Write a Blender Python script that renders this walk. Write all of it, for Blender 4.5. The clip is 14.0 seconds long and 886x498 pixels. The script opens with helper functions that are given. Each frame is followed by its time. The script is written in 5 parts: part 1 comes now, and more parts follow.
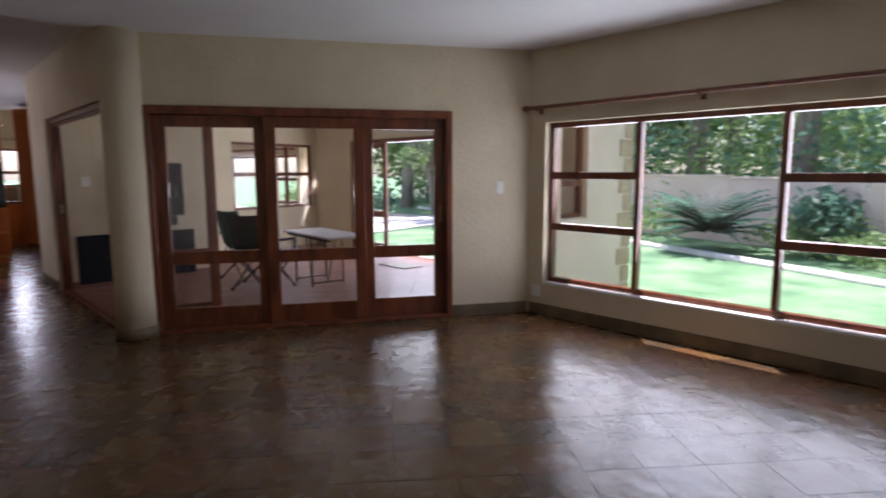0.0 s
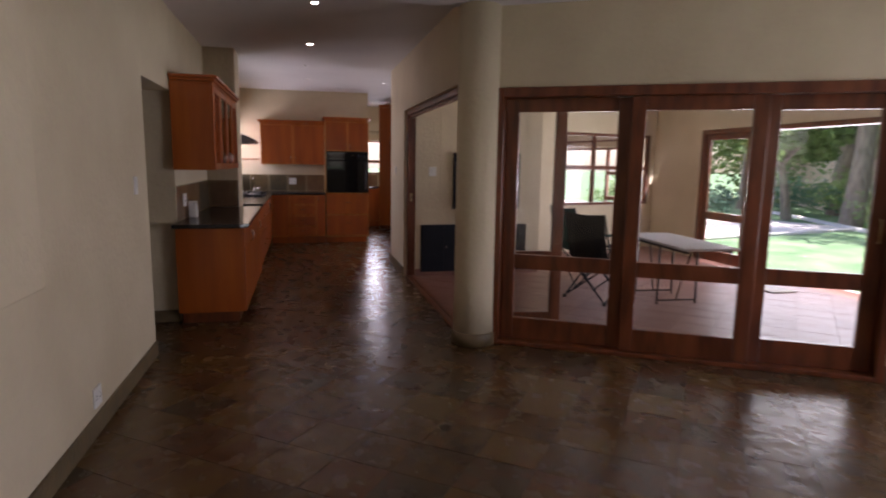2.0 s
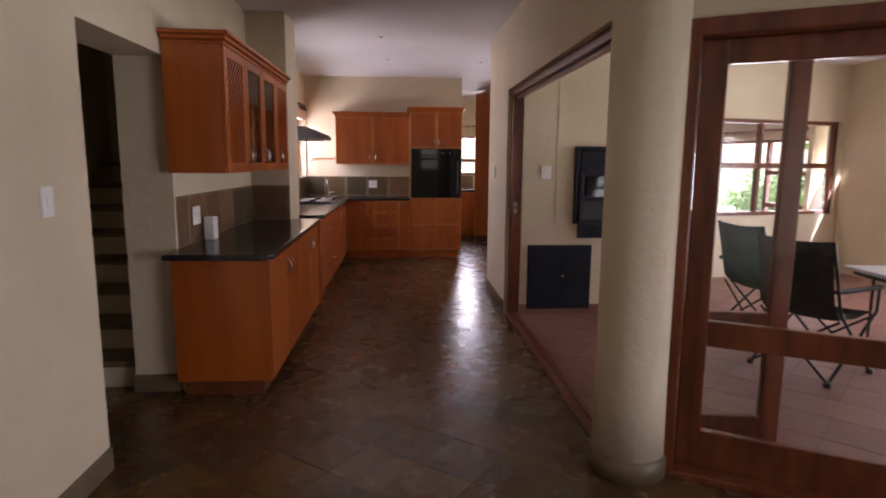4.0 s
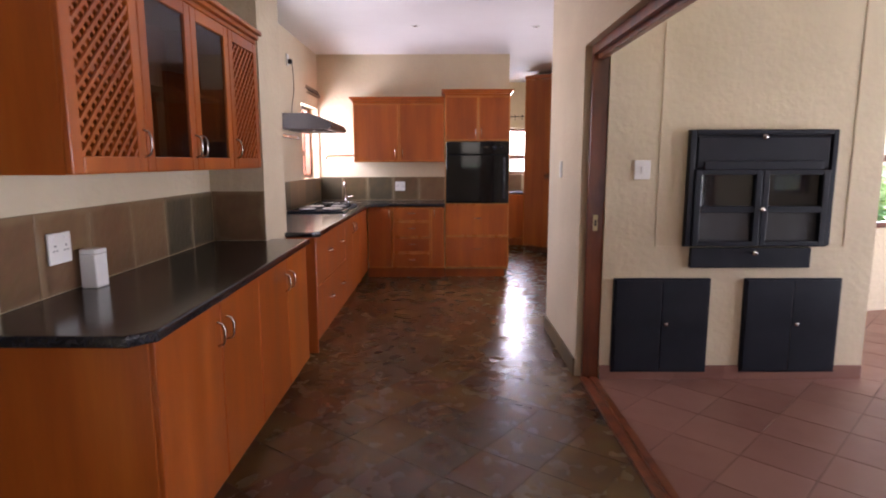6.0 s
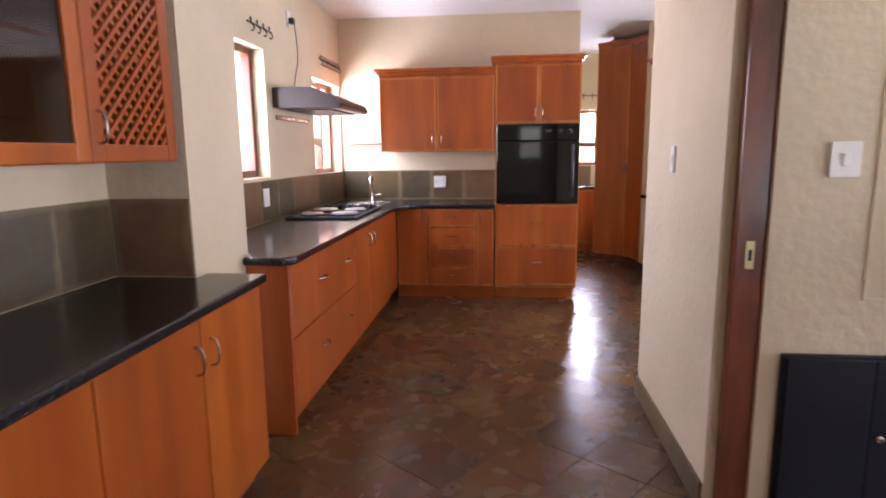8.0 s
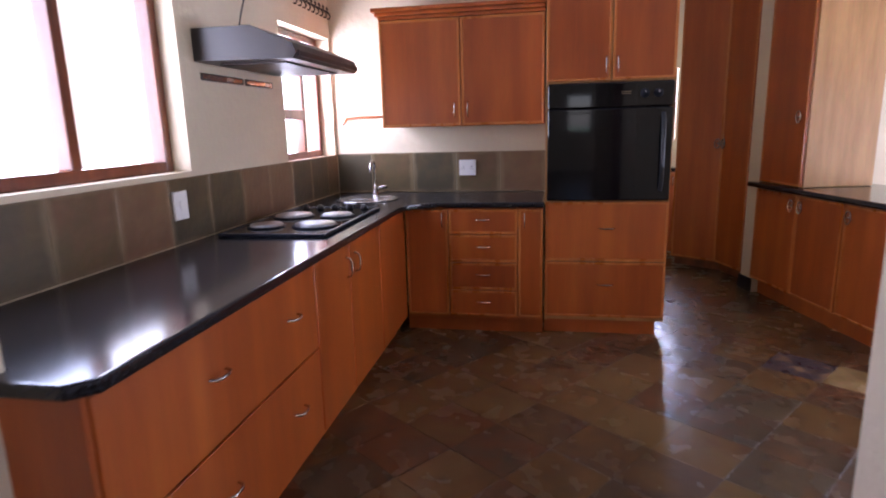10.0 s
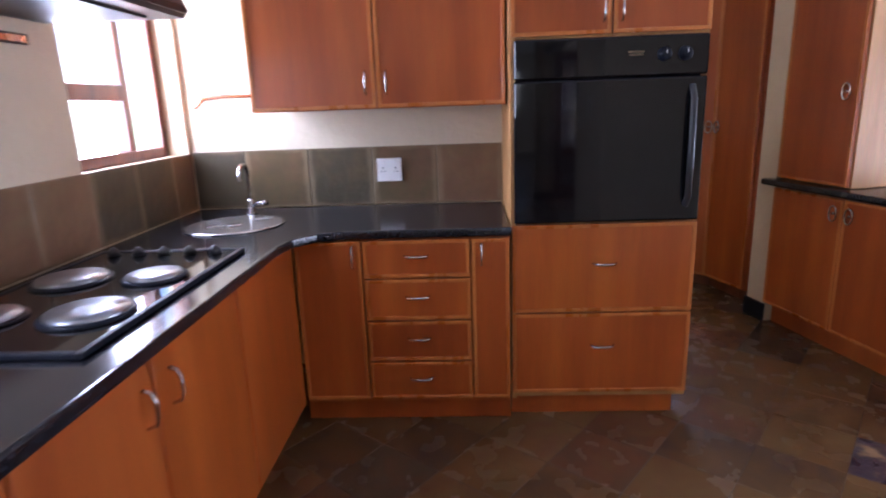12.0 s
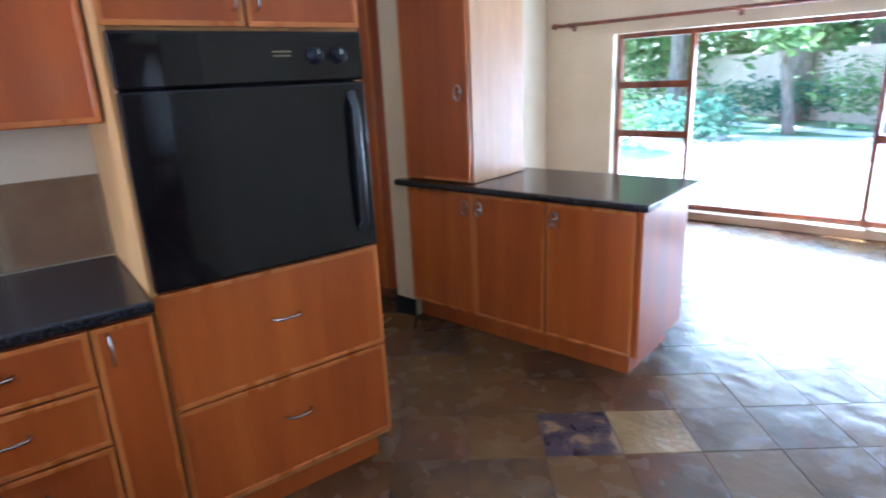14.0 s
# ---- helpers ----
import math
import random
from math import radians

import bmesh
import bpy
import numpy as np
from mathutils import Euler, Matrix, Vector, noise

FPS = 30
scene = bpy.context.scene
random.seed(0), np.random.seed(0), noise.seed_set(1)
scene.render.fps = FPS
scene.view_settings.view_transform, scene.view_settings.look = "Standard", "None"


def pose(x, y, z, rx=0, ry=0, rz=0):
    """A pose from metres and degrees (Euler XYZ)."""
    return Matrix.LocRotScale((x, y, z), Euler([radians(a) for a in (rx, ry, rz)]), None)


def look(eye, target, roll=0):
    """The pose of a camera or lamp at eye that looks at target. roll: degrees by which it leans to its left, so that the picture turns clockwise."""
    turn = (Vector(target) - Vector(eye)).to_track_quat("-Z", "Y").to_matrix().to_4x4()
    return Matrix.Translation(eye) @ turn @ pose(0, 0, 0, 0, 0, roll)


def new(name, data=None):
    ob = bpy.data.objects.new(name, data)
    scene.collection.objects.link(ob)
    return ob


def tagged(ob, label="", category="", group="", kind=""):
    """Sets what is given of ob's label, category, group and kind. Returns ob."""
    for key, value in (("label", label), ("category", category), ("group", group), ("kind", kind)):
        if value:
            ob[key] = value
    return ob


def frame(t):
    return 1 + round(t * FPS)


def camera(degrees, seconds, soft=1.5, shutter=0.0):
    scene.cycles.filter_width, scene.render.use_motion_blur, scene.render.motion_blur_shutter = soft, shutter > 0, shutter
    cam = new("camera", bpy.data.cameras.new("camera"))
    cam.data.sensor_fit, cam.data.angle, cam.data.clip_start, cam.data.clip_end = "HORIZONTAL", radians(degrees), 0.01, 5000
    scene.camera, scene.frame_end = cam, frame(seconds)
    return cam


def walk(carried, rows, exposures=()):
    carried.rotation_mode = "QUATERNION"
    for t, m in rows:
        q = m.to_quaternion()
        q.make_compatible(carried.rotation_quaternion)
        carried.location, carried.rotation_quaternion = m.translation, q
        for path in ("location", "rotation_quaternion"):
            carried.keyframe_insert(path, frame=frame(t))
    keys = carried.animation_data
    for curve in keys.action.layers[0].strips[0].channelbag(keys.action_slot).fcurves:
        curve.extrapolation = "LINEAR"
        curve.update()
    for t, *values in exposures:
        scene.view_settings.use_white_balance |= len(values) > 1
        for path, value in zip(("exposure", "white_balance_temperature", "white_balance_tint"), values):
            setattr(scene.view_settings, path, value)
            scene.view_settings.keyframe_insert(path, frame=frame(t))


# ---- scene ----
cam = camera(74.8, 14.0, 1.9, 0.5)
PATH = [
    (0, (1.681, 0.609, 1.479), (0.234, 1.965, 1.216), -0.2),
    (0.5, (1.567, 0.625, 1.454), (-0.069, 1.745, 1.192), 0.2),
    (1, (1.287, 0.635, 1.47), (-0.49, 1.509, 1.194), 0.6),
    (1.5, (0.98, 0.64, 1.454), (-0.885, 1.305, 1.17), 0.8),
    (2, (0.545, 0.732, 1.48), (-1.378, 1.197, 1.188), 0.9),
    (2.5, (0.107, 0.798, 1.477), (-1.849, 1.094, 1.181), 1.0),
    (3, (-0.363, 0.864, 1.477), (-2.328, 1.09, 1.179), 0.8),
    (3.5, (-0.891, 0.948, 1.474), (-2.861, 1.127, 1.176), 0.6),
    (6, (-3.182, 1.128, 1.431), (-5.16, 1.122, 1.131), -0.1),
    (6.5, (-3.552, 1.151, 1.43), (-5.527, 1.091, 1.125), -0.2),
    (7, (-3.949, 1.169, 1.433), (-5.921, 1.061, 1.117), -0.2),
    (7.5, (-4.313, 1.201, 1.42), (-6.282, 1.06, 1.094), -0.5),
    (8, (-4.727, 1.214, 1.414), (-6.689, 1.007, 1.084), -0.6),
    (10.5, (-6.818, 1.095, 1.43), (-8.739, 0.735, 1.006), -1.7),
    (11, (-7.204, 1.035, 1.452), (-9.123, 0.703, 0.996), -1.7),
    (11.5, (-7.526, 0.973, 1.448), (-9.453, 0.718, 0.976), -1.8),
    (12, (-7.839, 0.958, 1.434), (-9.777, 0.861, 0.946), -2.1),
    (12.5, (-8.116, 0.963, 1.439), (-10.049, 1.072, 0.937), -2.3),
    (13, (-8.341, 0.954, 1.477), (-10.213, 1.407, 0.938), -2.4),
    (13.5, (-8.429, 0.895, 1.493), (-10.154, 1.744, 0.938), -2.6),
    (14, (-8.444, 0.877, 1.501), (-9.991, 2.011, 0.936), -2.8),
]
EXPOSURES = [(0.0, 1.1, 6200, 29), (1.5, 1.2, 6700, 33), (3.5, 1.65, 6800, 35), (6.0, 2.55, 6500, 33), (8.0, 2.95, 6300, 32), (10.5, 2.35, 5600, 33), (11.5, 2.6, 5500, 31), (12.5, 2.85, 5200, 26), (13.0, 3.0, 5000, 19), (14.0, 3.0, 4800, 13)]
walk(cam, [(t, look(eye, target, roll)) for t, eye, target, roll in PATH], EXPOSURES)

# ---- world, sun, lights ----
world = bpy.data.worlds.new("sky")
scene.world = world
world.use_nodes = True
sky = world.node_tree.nodes.new("ShaderNodeTexSky")
sky.sky_type, sky.sun_disc = "NISHITA", False
sky.sun_elevation, sky.sun_rotation = radians(80), radians(-50)
bg = world.node_tree.nodes["Background"]
bg.inputs["Strength"].default_value = 0.15
world.node_tree.links.new(sky.outputs[0], bg.inputs["Color"])
sun_data = bpy.data.lights.new("sun", "SUN")
sun_data.energy, sun_data.angle, sun_data.color = 5.0, radians(0.5), (1.0, 0.97, 0.92)
sun = new("sun", sun_data)
sun.matrix_world = look((0, 0, 30), (0.13 * 30, -0.178 * 30, 0))


def window_light(name, at, target, wide, high, watts, color=(0.86, 0.94, 1.0)):
    """The sky's light that enters by a window."""
    d = bpy.data.lights.new(name, "AREA")
    d.shape, d.size, d.size_y, d.energy, d.color = "RECTANGLE", wide, high, watts, color
    ob = new(name, d)
    ob.matrix_world = look(at, target)
    return ob


window_light("living_window_light", (-0.37, 5.6, 1.2), (-0.37, 0, 2.4), 2.9, 1.5, 33)
window_light("patio_door_light", (-5.6, 7.25, 1.05), (-5.6, 0, 2.0), 3.4, 1.9, 42)
window_light("kitchen_window_light", (-8.35, -0.76, 1.7), (-8.35, 3, 1.9), 1.05, 0.85, 6)
window_light("sink_window_light", (-10.47, -0.76, 1.65), (-10.3, 3, 0.8), 0.7, 0.85, 10)
window_light("scullery_window_light", (-13.82, 2.3, 1.6), (-10, 2.3, 1.6), 0.5, 0.8, 12)
window_light("wing_window_light", (-10.4, 6.9, 0.95), (-10.6, 2, 3.2), 3.0, 1.6, 40)

# ---- materials ----
CEIL, LIVING_CEIL = 2.785, 2.69


def material(name, colors, rough=0.6, metal=0.0, scale=6.0, fine=60.0, bump=0.1, spread=(0.35, 0.65), stretch=(1, 1, 1), coat=0.0, fade=0.12, random_tint=0.0):
    """A surface whose colour wanders between those given, with a fine grain and relief."""
    m = bpy.data.materials.new(name)
    m.use_nodes = True
    nt = m.node_tree
    N, L = nt.nodes, nt.links
    b = N["Principled BSDF"]
    co = N.new("ShaderNodeTexCoord")
    mp = N.new("ShaderNodeMapping")
    mp.inputs["Scale"].default_value = stretch
    L.new(co.outputs["Object"], mp.inputs["Vector"])
    big = N.new("ShaderNodeTexNoise")
    big.inputs["Scale"].default_value, big.inputs["Detail"].default_value = scale, 5
    small = N.new("ShaderNodeTexNoise")
    small.inputs["Scale"].default_value, small.inputs["Detail"].default_value = fine, 4
    ramp = N.new("ShaderNodeValToRGB")
    e = ramp.color_ramp.elements
    e[0].position, e[1].position = spread
    e[0].color, e[1].color = (*colors[0], 1), (*colors[-1], 1)
    for i, c in enumerate(colors[1:-1]):
        k = e.new(spread[0] + (spread[1] - spread[0]) * (i + 1) / (len(colors) - 1))
        k.color = (*c, 1)
    for n in (big, small):
        L.new(mp.outputs[0], n.inputs["Vector"])
    fac = big.outputs["Fac"]
    if random_tint:
        info = N.new("ShaderNodeObjectInfo")
        ma = N.new("ShaderNodeMath")
        ma.operation = "MULTIPLY_ADD"
        L.new(info.outputs["Random"], ma.inputs[0])
        ma.inputs[1].default_value = random_tint
        ad = N.new("ShaderNodeMath")
        ad.operation = "SUBTRACT"
        L.new(fac, ad.inputs[0])
        ad.inputs[1].default_value = random_tint / 2
        L.new(ad.outputs[0], ma.inputs[2])
        fac = ma.outputs[0]
    L.new(fac, ramp.inputs["Fac"])
    mix = N.new("ShaderNodeMix")
    mix.data_type, mix.blend_type = "RGBA", "OVERLAY"
    mix.inputs["Factor"].default_value = fade
    L.new(ramp.outputs[0], mix.inputs["A"])
    L.new(small.outputs["Color"], mix.inputs["B"])
    L.new(mix.outputs["Result"], b.inputs["Base Color"])
    rr = N.new("ShaderNodeMapRange")
    rr.inputs["To Min"].default_value, rr.inputs["To Max"].default_value = rough * 0.75, min(rough * 1.3, 1)
    L.new(big.outputs["Fac"], rr.inputs["Value"])
    L.new(rr.outputs[0], b.inputs["Roughness"])
    b.inputs["Metallic"].default_value, b.inputs["Coat Weight"].default_value = metal, coat
    b.inputs["Coat Roughness"].default_value = 0.12
    if bump:
        bu = N.new("ShaderNodeBump")
        bu.inputs["Strength"].default_value, bu.inputs["Distance"].default_value = bump, 0.01
        L.new(small.outputs["Fac"], bu.inputs["Height"])
        L.new(bu.outputs[0], b.inputs["Normal"])
    return m


def slate(name, size, angle, palette, rough, bump, seed=0.0, origin=(0, 0)):
    """Cleft stone: each square cell of the grid has its own tint, with veins and cleft relief within it."""
    m = material(name, palette[:2], rough, bump=0)
    nt = m.node_tree
    N, L = nt.nodes, nt.links
    for n in list(N):
        if n.type != "BSDF_PRINCIPLED" and n.type != "OUTPUT_MATERIAL":
            N.remove(n)
    b = N["Principled BSDF"]
    geo = N.new("ShaderNodeNewGeometry")
    rot = N.new("ShaderNodeVectorRotate")
    rot.rotation_type = "Z_AXIS"
    rot.inputs["Angle"].default_value = -radians(angle)
    L.new(geo.outputs["Position"], rot.inputs["Vector"])
    sc = N.new("ShaderNodeVectorMath")
    sc.operation = "MULTIPLY_ADD"
    sc.inputs[1].default_value = (1 / size, 1 / size, 0)
    sc.inputs[2].default_value = (-origin[0] / size, -origin[1] / size, 0)
    L.new(rot.outputs[0], sc.inputs[0])
    fl = N.new("ShaderNodeVectorMath")
    fl.operation = "FLOOR"
    L.new(sc.outputs[0], fl.inputs[0])
    ofs = N.new("ShaderNodeVectorMath")
    ofs.operation = "ADD"
    ofs.inputs[1].default_value = (seed + 0.5, 0.5, 0.5)
    L.new(fl.outputs[0], ofs.inputs[0])
    wn = N.new("ShaderNodeTexWhiteNoise")
    L.new(ofs.outputs[0], wn.inputs["Vector"])
    shift = N.new("ShaderNodeVectorMath")
    shift.operation = "MULTIPLY_ADD"
    shift.inputs[1].default_value = (7, 7, 7)
    L.new(wn.outputs["Color"], shift.inputs[0])
    L.new(geo.outputs["Position"], shift.inputs[2])
    cloud = N.new("ShaderNodeTexNoise")
    cloud.inputs["Scale"].default_value, cloud.inputs["Detail"].default_value, cloud.inputs["Distortion"].default_value = 5, 7, 0.6
    L.new(shift.outputs[0], cloud.inputs["Vector"])
    ma = N.new("ShaderNodeMath")
    ma.operation = "MULTIPLY_ADD"
    ma.inputs[1].default_value = 0.7
    L.new(wn.outputs["Value"], ma.inputs[0])
    half = N.new("ShaderNodeMath")
    half.operation = "MULTIPLY_ADD"
    half.inputs[1].default_value, half.inputs[2].default_value = 0.5, -0.1
    L.new(cloud.outputs["Fac"], half.inputs[0])
    L.new(half.outputs[0], ma.inputs[2])
    ramp = N.new("ShaderNodeValToRGB")
    e = ramp.color_ramp.elements
    e[0].position, e[0].color = 0.0, (*palette[0], 1)
    e[1].position, e[1].color = 1.0, (*palette[-1], 1)
    for i, c in enumerate(palette[1:-1]):
        e.new((i + 1) / (len(palette) - 1)).color = (*c, 1)
    L.new(ma.outputs[0], ramp.inputs["Fac"])
    L.new(ramp.outputs[0], b.inputs["Base Color"])
    cleft = N.new("ShaderNodeTexNoise")
    cleft.inputs["Scale"].default_value, cleft.inputs["Detail"].default_value, cleft.inputs["Roughness"].default_value = 8, 3, 0.42
    L.new(shift.outputs[0], cleft.inputs["Vector"])
    bu = N.new("ShaderNodeBump")
    bu.inputs["Strength"].default_value, bu.inputs["Distance"].default_value = bump, 0.012
    L.new(cleft.outputs["Fac"], bu.inputs["Height"])
    L.new(bu.outputs[0], b.inputs["Normal"])
    rr = N.new("ShaderNodeMapRange")
    rr.inputs["To Min"].default_value, rr.inputs["To Max"].default_value = rough - 0.06, rough + 0.12
    L.new(cleft.outputs["Fac"], rr.inputs["Value"])
    L.new(rr.outputs[0], b.inputs["Roughness"])
    return m


def plain_glass(name, rough=0.0, tint=(1, 1, 1)):
    """A thin clear pane: mostly see-through, with a Fresnel gloss."""
    m = bpy.data.materials.new(name)
    m.use_nodes = True
    N, L = m.node_tree.nodes, m.node_tree.links
    N.remove(N["Principled BSDF"])
    tr, gl, fr, mx = N.new("ShaderNodeBsdfTransparent"), N.new("ShaderNodeBsdfGlossy"), N.new("ShaderNodeLayerWeight"), N.new("ShaderNodeMixShader")
    fr.inputs["Blend"].default_value = 0.5
    power, share = N.new("ShaderNodeMath"), N.new("ShaderNodeMath")
    power.operation, share.operation = "POWER", "MULTIPLY_ADD"
    power.inputs[1].default_value, share.inputs[1].default_value, share.inputs[2].default_value = 5.0, 0.85, 0.035
    L.new(fr.outputs["Facing"], power.inputs[0])
    L.new(power.outputs[0], share.inputs[0])
    tr.inputs[0].default_value = (*tint, 1)
    gl.inputs["Roughness"].default_value = rough
    L.new(share.outputs[0], mx.inputs[0])
    L.new(tr.outputs[0], mx.inputs[1])
    L.new(gl.outputs[0], mx.inputs[2])
    L.new(mx.outputs[0], N["Material Output"].inputs[0])
    return m


def glow(name, color, strength):
    m = bpy.data.materials.new(name)
    m.use_nodes = True
    b = m.node_tree.nodes["Principled BSDF"]
    b.inputs["Emission Color"].default_value, b.inputs["Emission Strength"].default_value = (*color, 1), strength
    return m


TILE, ANGLE, ORIGIN = 0.315, 52.2, (-0.060, 0.109)
PLASTER = material("cream_plaster", [(0.58, 0.485, 0.335), (0.66, 0.565, 0.405)], 0.75, scale=1.5, fine=24, bump=0.5, fade=0.05)
CEILING = material("white_ceiling_paint", [(0.68, 0.66, 0.66), (0.74, 0.72, 0.72)], 0.85, scale=1, fine=50, bump=0.05, fade=0.03)
SLATE = slate("slate_floor", TILE, ANGLE, [(0.040, 0.028, 0.024), (0.082, 0.045, 0.020), (0.115, 0.059, 0.020), (0.13, 0.076, 0.027), (0.105, 0.044, 0.019), (0.068, 0.047, 0.026), (0.105, 0.07, 0.033)], 0.23, 0.5, origin=ORIGIN)
PITTED = material("pitted_dark_slate", [(0.022, 0.018, 0.026), (0.04, 0.03, 0.04), (0.05, 0.035, 0.04), (0.24, 0.15, 0.075)], 0.28, scale=9, fine=40, bump=0.6, spread=(0.35, 0.62), fade=0.2)
TAN_SLATE = material("tan_slate", [(0.17, 0.105, 0.04), (0.25, 0.16, 0.065), (0.31, 0.21, 0.10)], 0.25, scale=4, fine=30, bump=0.4, fade=0.2)
GROUT = material("brown_grout", [(0.05, 0.036, 0.026), (0.085, 0.062, 0.045)], 0.8, fine=120)
TERRACOTTA = slate("terracotta_floor", 0.33, 45, [(0.17, 0.07, 0.05), (0.22, 0.10, 0.073), (0.25, 0.12, 0.09)], 0.4, 0.1, 3.0)
CLAY_GROUT = material("clay_grout", [(0.13, 0.07, 0.05), (0.18, 0.10, 0.075)], 0.8, fine=120)
PALE_GROUT = material("pale_grout", [(0.28, 0.22, 0.15), (0.36, 0.29, 0.21)], 0.8, fine=120)
SPLASH = material("slate_splashback", [(0.065, 0.052, 0.03), (0.11, 0.075, 0.034), (0.16, 0.085, 0.045), (0.20, 0.12, 0.06)], 0.3, scale=3.5, fine=26, bump=0.3, spread=(0.25, 0.75), random_tint=0.6)


def pale_rim(m, pale, half, low, high):
    """A tile's worn, paler border with an uneven inner line."""
    N, L = m.node_tree.nodes, m.node_tree.links
    b = N["Principled BSDF"]
    co, info, away, sep = N.new("ShaderNodeTexCoord"), N.new("ShaderNodeObjectInfo"), N.new("ShaderNodeVectorMath"), N.new("ShaderNodeSeparateXYZ")
    wave = N.new("ShaderNodeTexNoise")
    wave.inputs["Scale"].default_value, wave.inputs["Detail"].default_value = 7, 3
    away.operation = "MULTIPLY_ADD"
    L.new(info.outputs["Random"], away.inputs[0])
    away.inputs[1].default_value = (9, 5, 7)
    L.new(co.outputs["Object"], away.inputs[2])
    L.new(away.outputs[0], wave.inputs["Vector"])
    L.new(co.outputs["Object"], sep.inputs[0])

    def maths(op, a, k):
        n = N.new("ShaderNodeMath")
        n.operation = op
        L.new(a, n.inputs[0])
        if isinstance(k, (int, float)):
            n.inputs[1].default_value = k
        else:
            L.new(k, n.inputs[1])
        return n.outputs[0]

    across = maths("MULTIPLY", maths("ABSOLUTE", sep.outputs[0], 0), 1 / half)
    upward = maths("MULTIPLY", maths("ABSOLUTE", maths("SUBTRACT", sep.outputs[2], (low + high) / 2), 0), 1.9 / (high - low))
    rim = maths("ADD", maths("MAXIMUM", across, upward), maths("MULTIPLY", wave.outputs["Fac"], 0.34))
    fade_in = N.new("ShaderNodeMapRange")
    fade_in.interpolation_type = "SMOOTHSTEP"
    fade_in.inputs["From Min"].default_value, fade_in.inputs["From Max"].default_value = 0.96, 1.16
    fade_in.inputs["To Max"].default_value = 0.55
    L.new(rim, fade_in.inputs["Value"])
    mix = N.new("ShaderNodeMix")
    mix.data_type = "RGBA"
    L.new(fade_in.outputs[0], mix.inputs["Factor"])
    L.new(b.inputs["Base Color"].links[0].from_socket, mix.inputs["A"])
    mix.inputs["B"].default_value = (*pale, 1)
    L.new(mix.outputs["Result"], b.inputs["Base Color"])


pale_rim(SPLASH, (0.27, 0.2, 0.115), 0.163, 0.0, 0.31)
SKIRT = material("slate_skirting", [(0.10, 0.075, 0.042), (0.19, 0.135, 0.07)], 0.45, scale=5, fine=40, bump=0.25)
WOOD = material("cherry_veneer", [(0.28, 0.054, 0.006), (0.375, 0.081, 0.008), (0.47, 0.118, 0.012)], 0.36, scale=1.6, fine=26, bump=0.03, stretch=(5, 5, 0.5), coat=0.25, spread=(0.25, 0.78), fade=0.12, random_tint=0.25)
# Lip wood, lightened so that its colour carries the highlights along door edges.
WOOD_EDGE_HIGHLIGHT = material("cherry_edge_highlight", [(0.42, 0.12, 0.018), (0.54, 0.18, 0.035)], 0.28, scale=3, fine=24, bump=0.03, stretch=(5, 5, 0.55), coat=0.4, fade=0.2)
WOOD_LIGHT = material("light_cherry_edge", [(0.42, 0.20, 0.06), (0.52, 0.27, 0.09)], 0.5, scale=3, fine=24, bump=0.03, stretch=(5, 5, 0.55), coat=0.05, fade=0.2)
MERANTI = material("dark_meranti", [(0.09, 0.022, 0.007), (0.155, 0.039, 0.012), (0.20, 0.055, 0.018)], 0.32, scale=4, fine=30, bump=0.05, stretch=(3, 3, 0.6), coat=0.3, fade=0.2)
GRANITE = material("black_granite", [(0.008, 0.008, 0.010), (0.03, 0.03, 0.036)], 0.15, scale=90, fine=300, bump=0.0, spread=(0.45, 0.7))
CHROME = material("brushed_chrome", [(0.40, 0.37, 0.35), (0.52, 0.49, 0.46)], 0.2, metal=1.0, bump=0)
STEEL = material("stainless_steel", [(0.5, 0.5, 0.5), (0.62, 0.62, 0.62)], 0.25, metal=1.0, bump=0)
BLACK_STEEL = material("black_enamel_steel", [(0.004, 0.006, 0.012), (0.009, 0.012, 0.020)], 0.45, scale=4, fine=90, bump=0.05)
BLACK_GLASS = material("black_oven_glass", [(0.004, 0.004, 0.005), (0.006, 0.006, 0.007)], 0.05, bump=0)
BLACK_PLASTIC = material("black_plastic", [(0.012, 0.012, 0.013), (0.02, 0.02, 0.022)], 0.4, bump=0.03)
WHITE_PLASTIC = material("white_plastic", [(0.74, 0.73, 0.70), (0.8, 0.79, 0.76)], 0.35, bump=0)
BRASS = material("brass", [(0.45, 0.36, 0.18), (0.6, 0.5, 0.3)], 0.3, metal=1.0, bump=0)
IRON = material("wrought_iron", [(0.03, 0.022, 0.02), (0.06, 0.05, 0.045)], 0.5, metal=0.6, bump=0.1)
BLACK_STEEL.node_tree.nodes["Principled BSDF"].inputs["Specular IOR Level"].default_value = 0.25
BLACK_GLASS.node_tree.nodes["Principled BSDF"].inputs["Specular IOR Level"].default_value = 0.35
GLASS = plain_glass("window_glass")
CABINET_GLASS = plain_glass("smoky_cabinet_glass", 0.0, (0.55, 0.5, 0.45))
GREEN_CLOTH = material("green_canvas", [(0.012, 0.06, 0.05), (0.02, 0.09, 0.07)], 0.85, fine=160, bump=0.2)
BLACK_CLOTH = material("dark_canvas", [(0.010, 0.012, 0.012), (0.02, 0.022, 0.022)], 0.85, fine=160, bump=0.2)
WHITE_TOP = material("grey_white_tabletop", [(0.55, 0.56, 0.6), (0.65, 0.66, 0.7)], 0.4, bump=0.05)
RENDER_WALL = material("pink_beige_render", [(0.72, 0.54, 0.43), (0.82, 0.64, 0.53)], 0.85, scale=1.2, fine=22, bump=0.3)
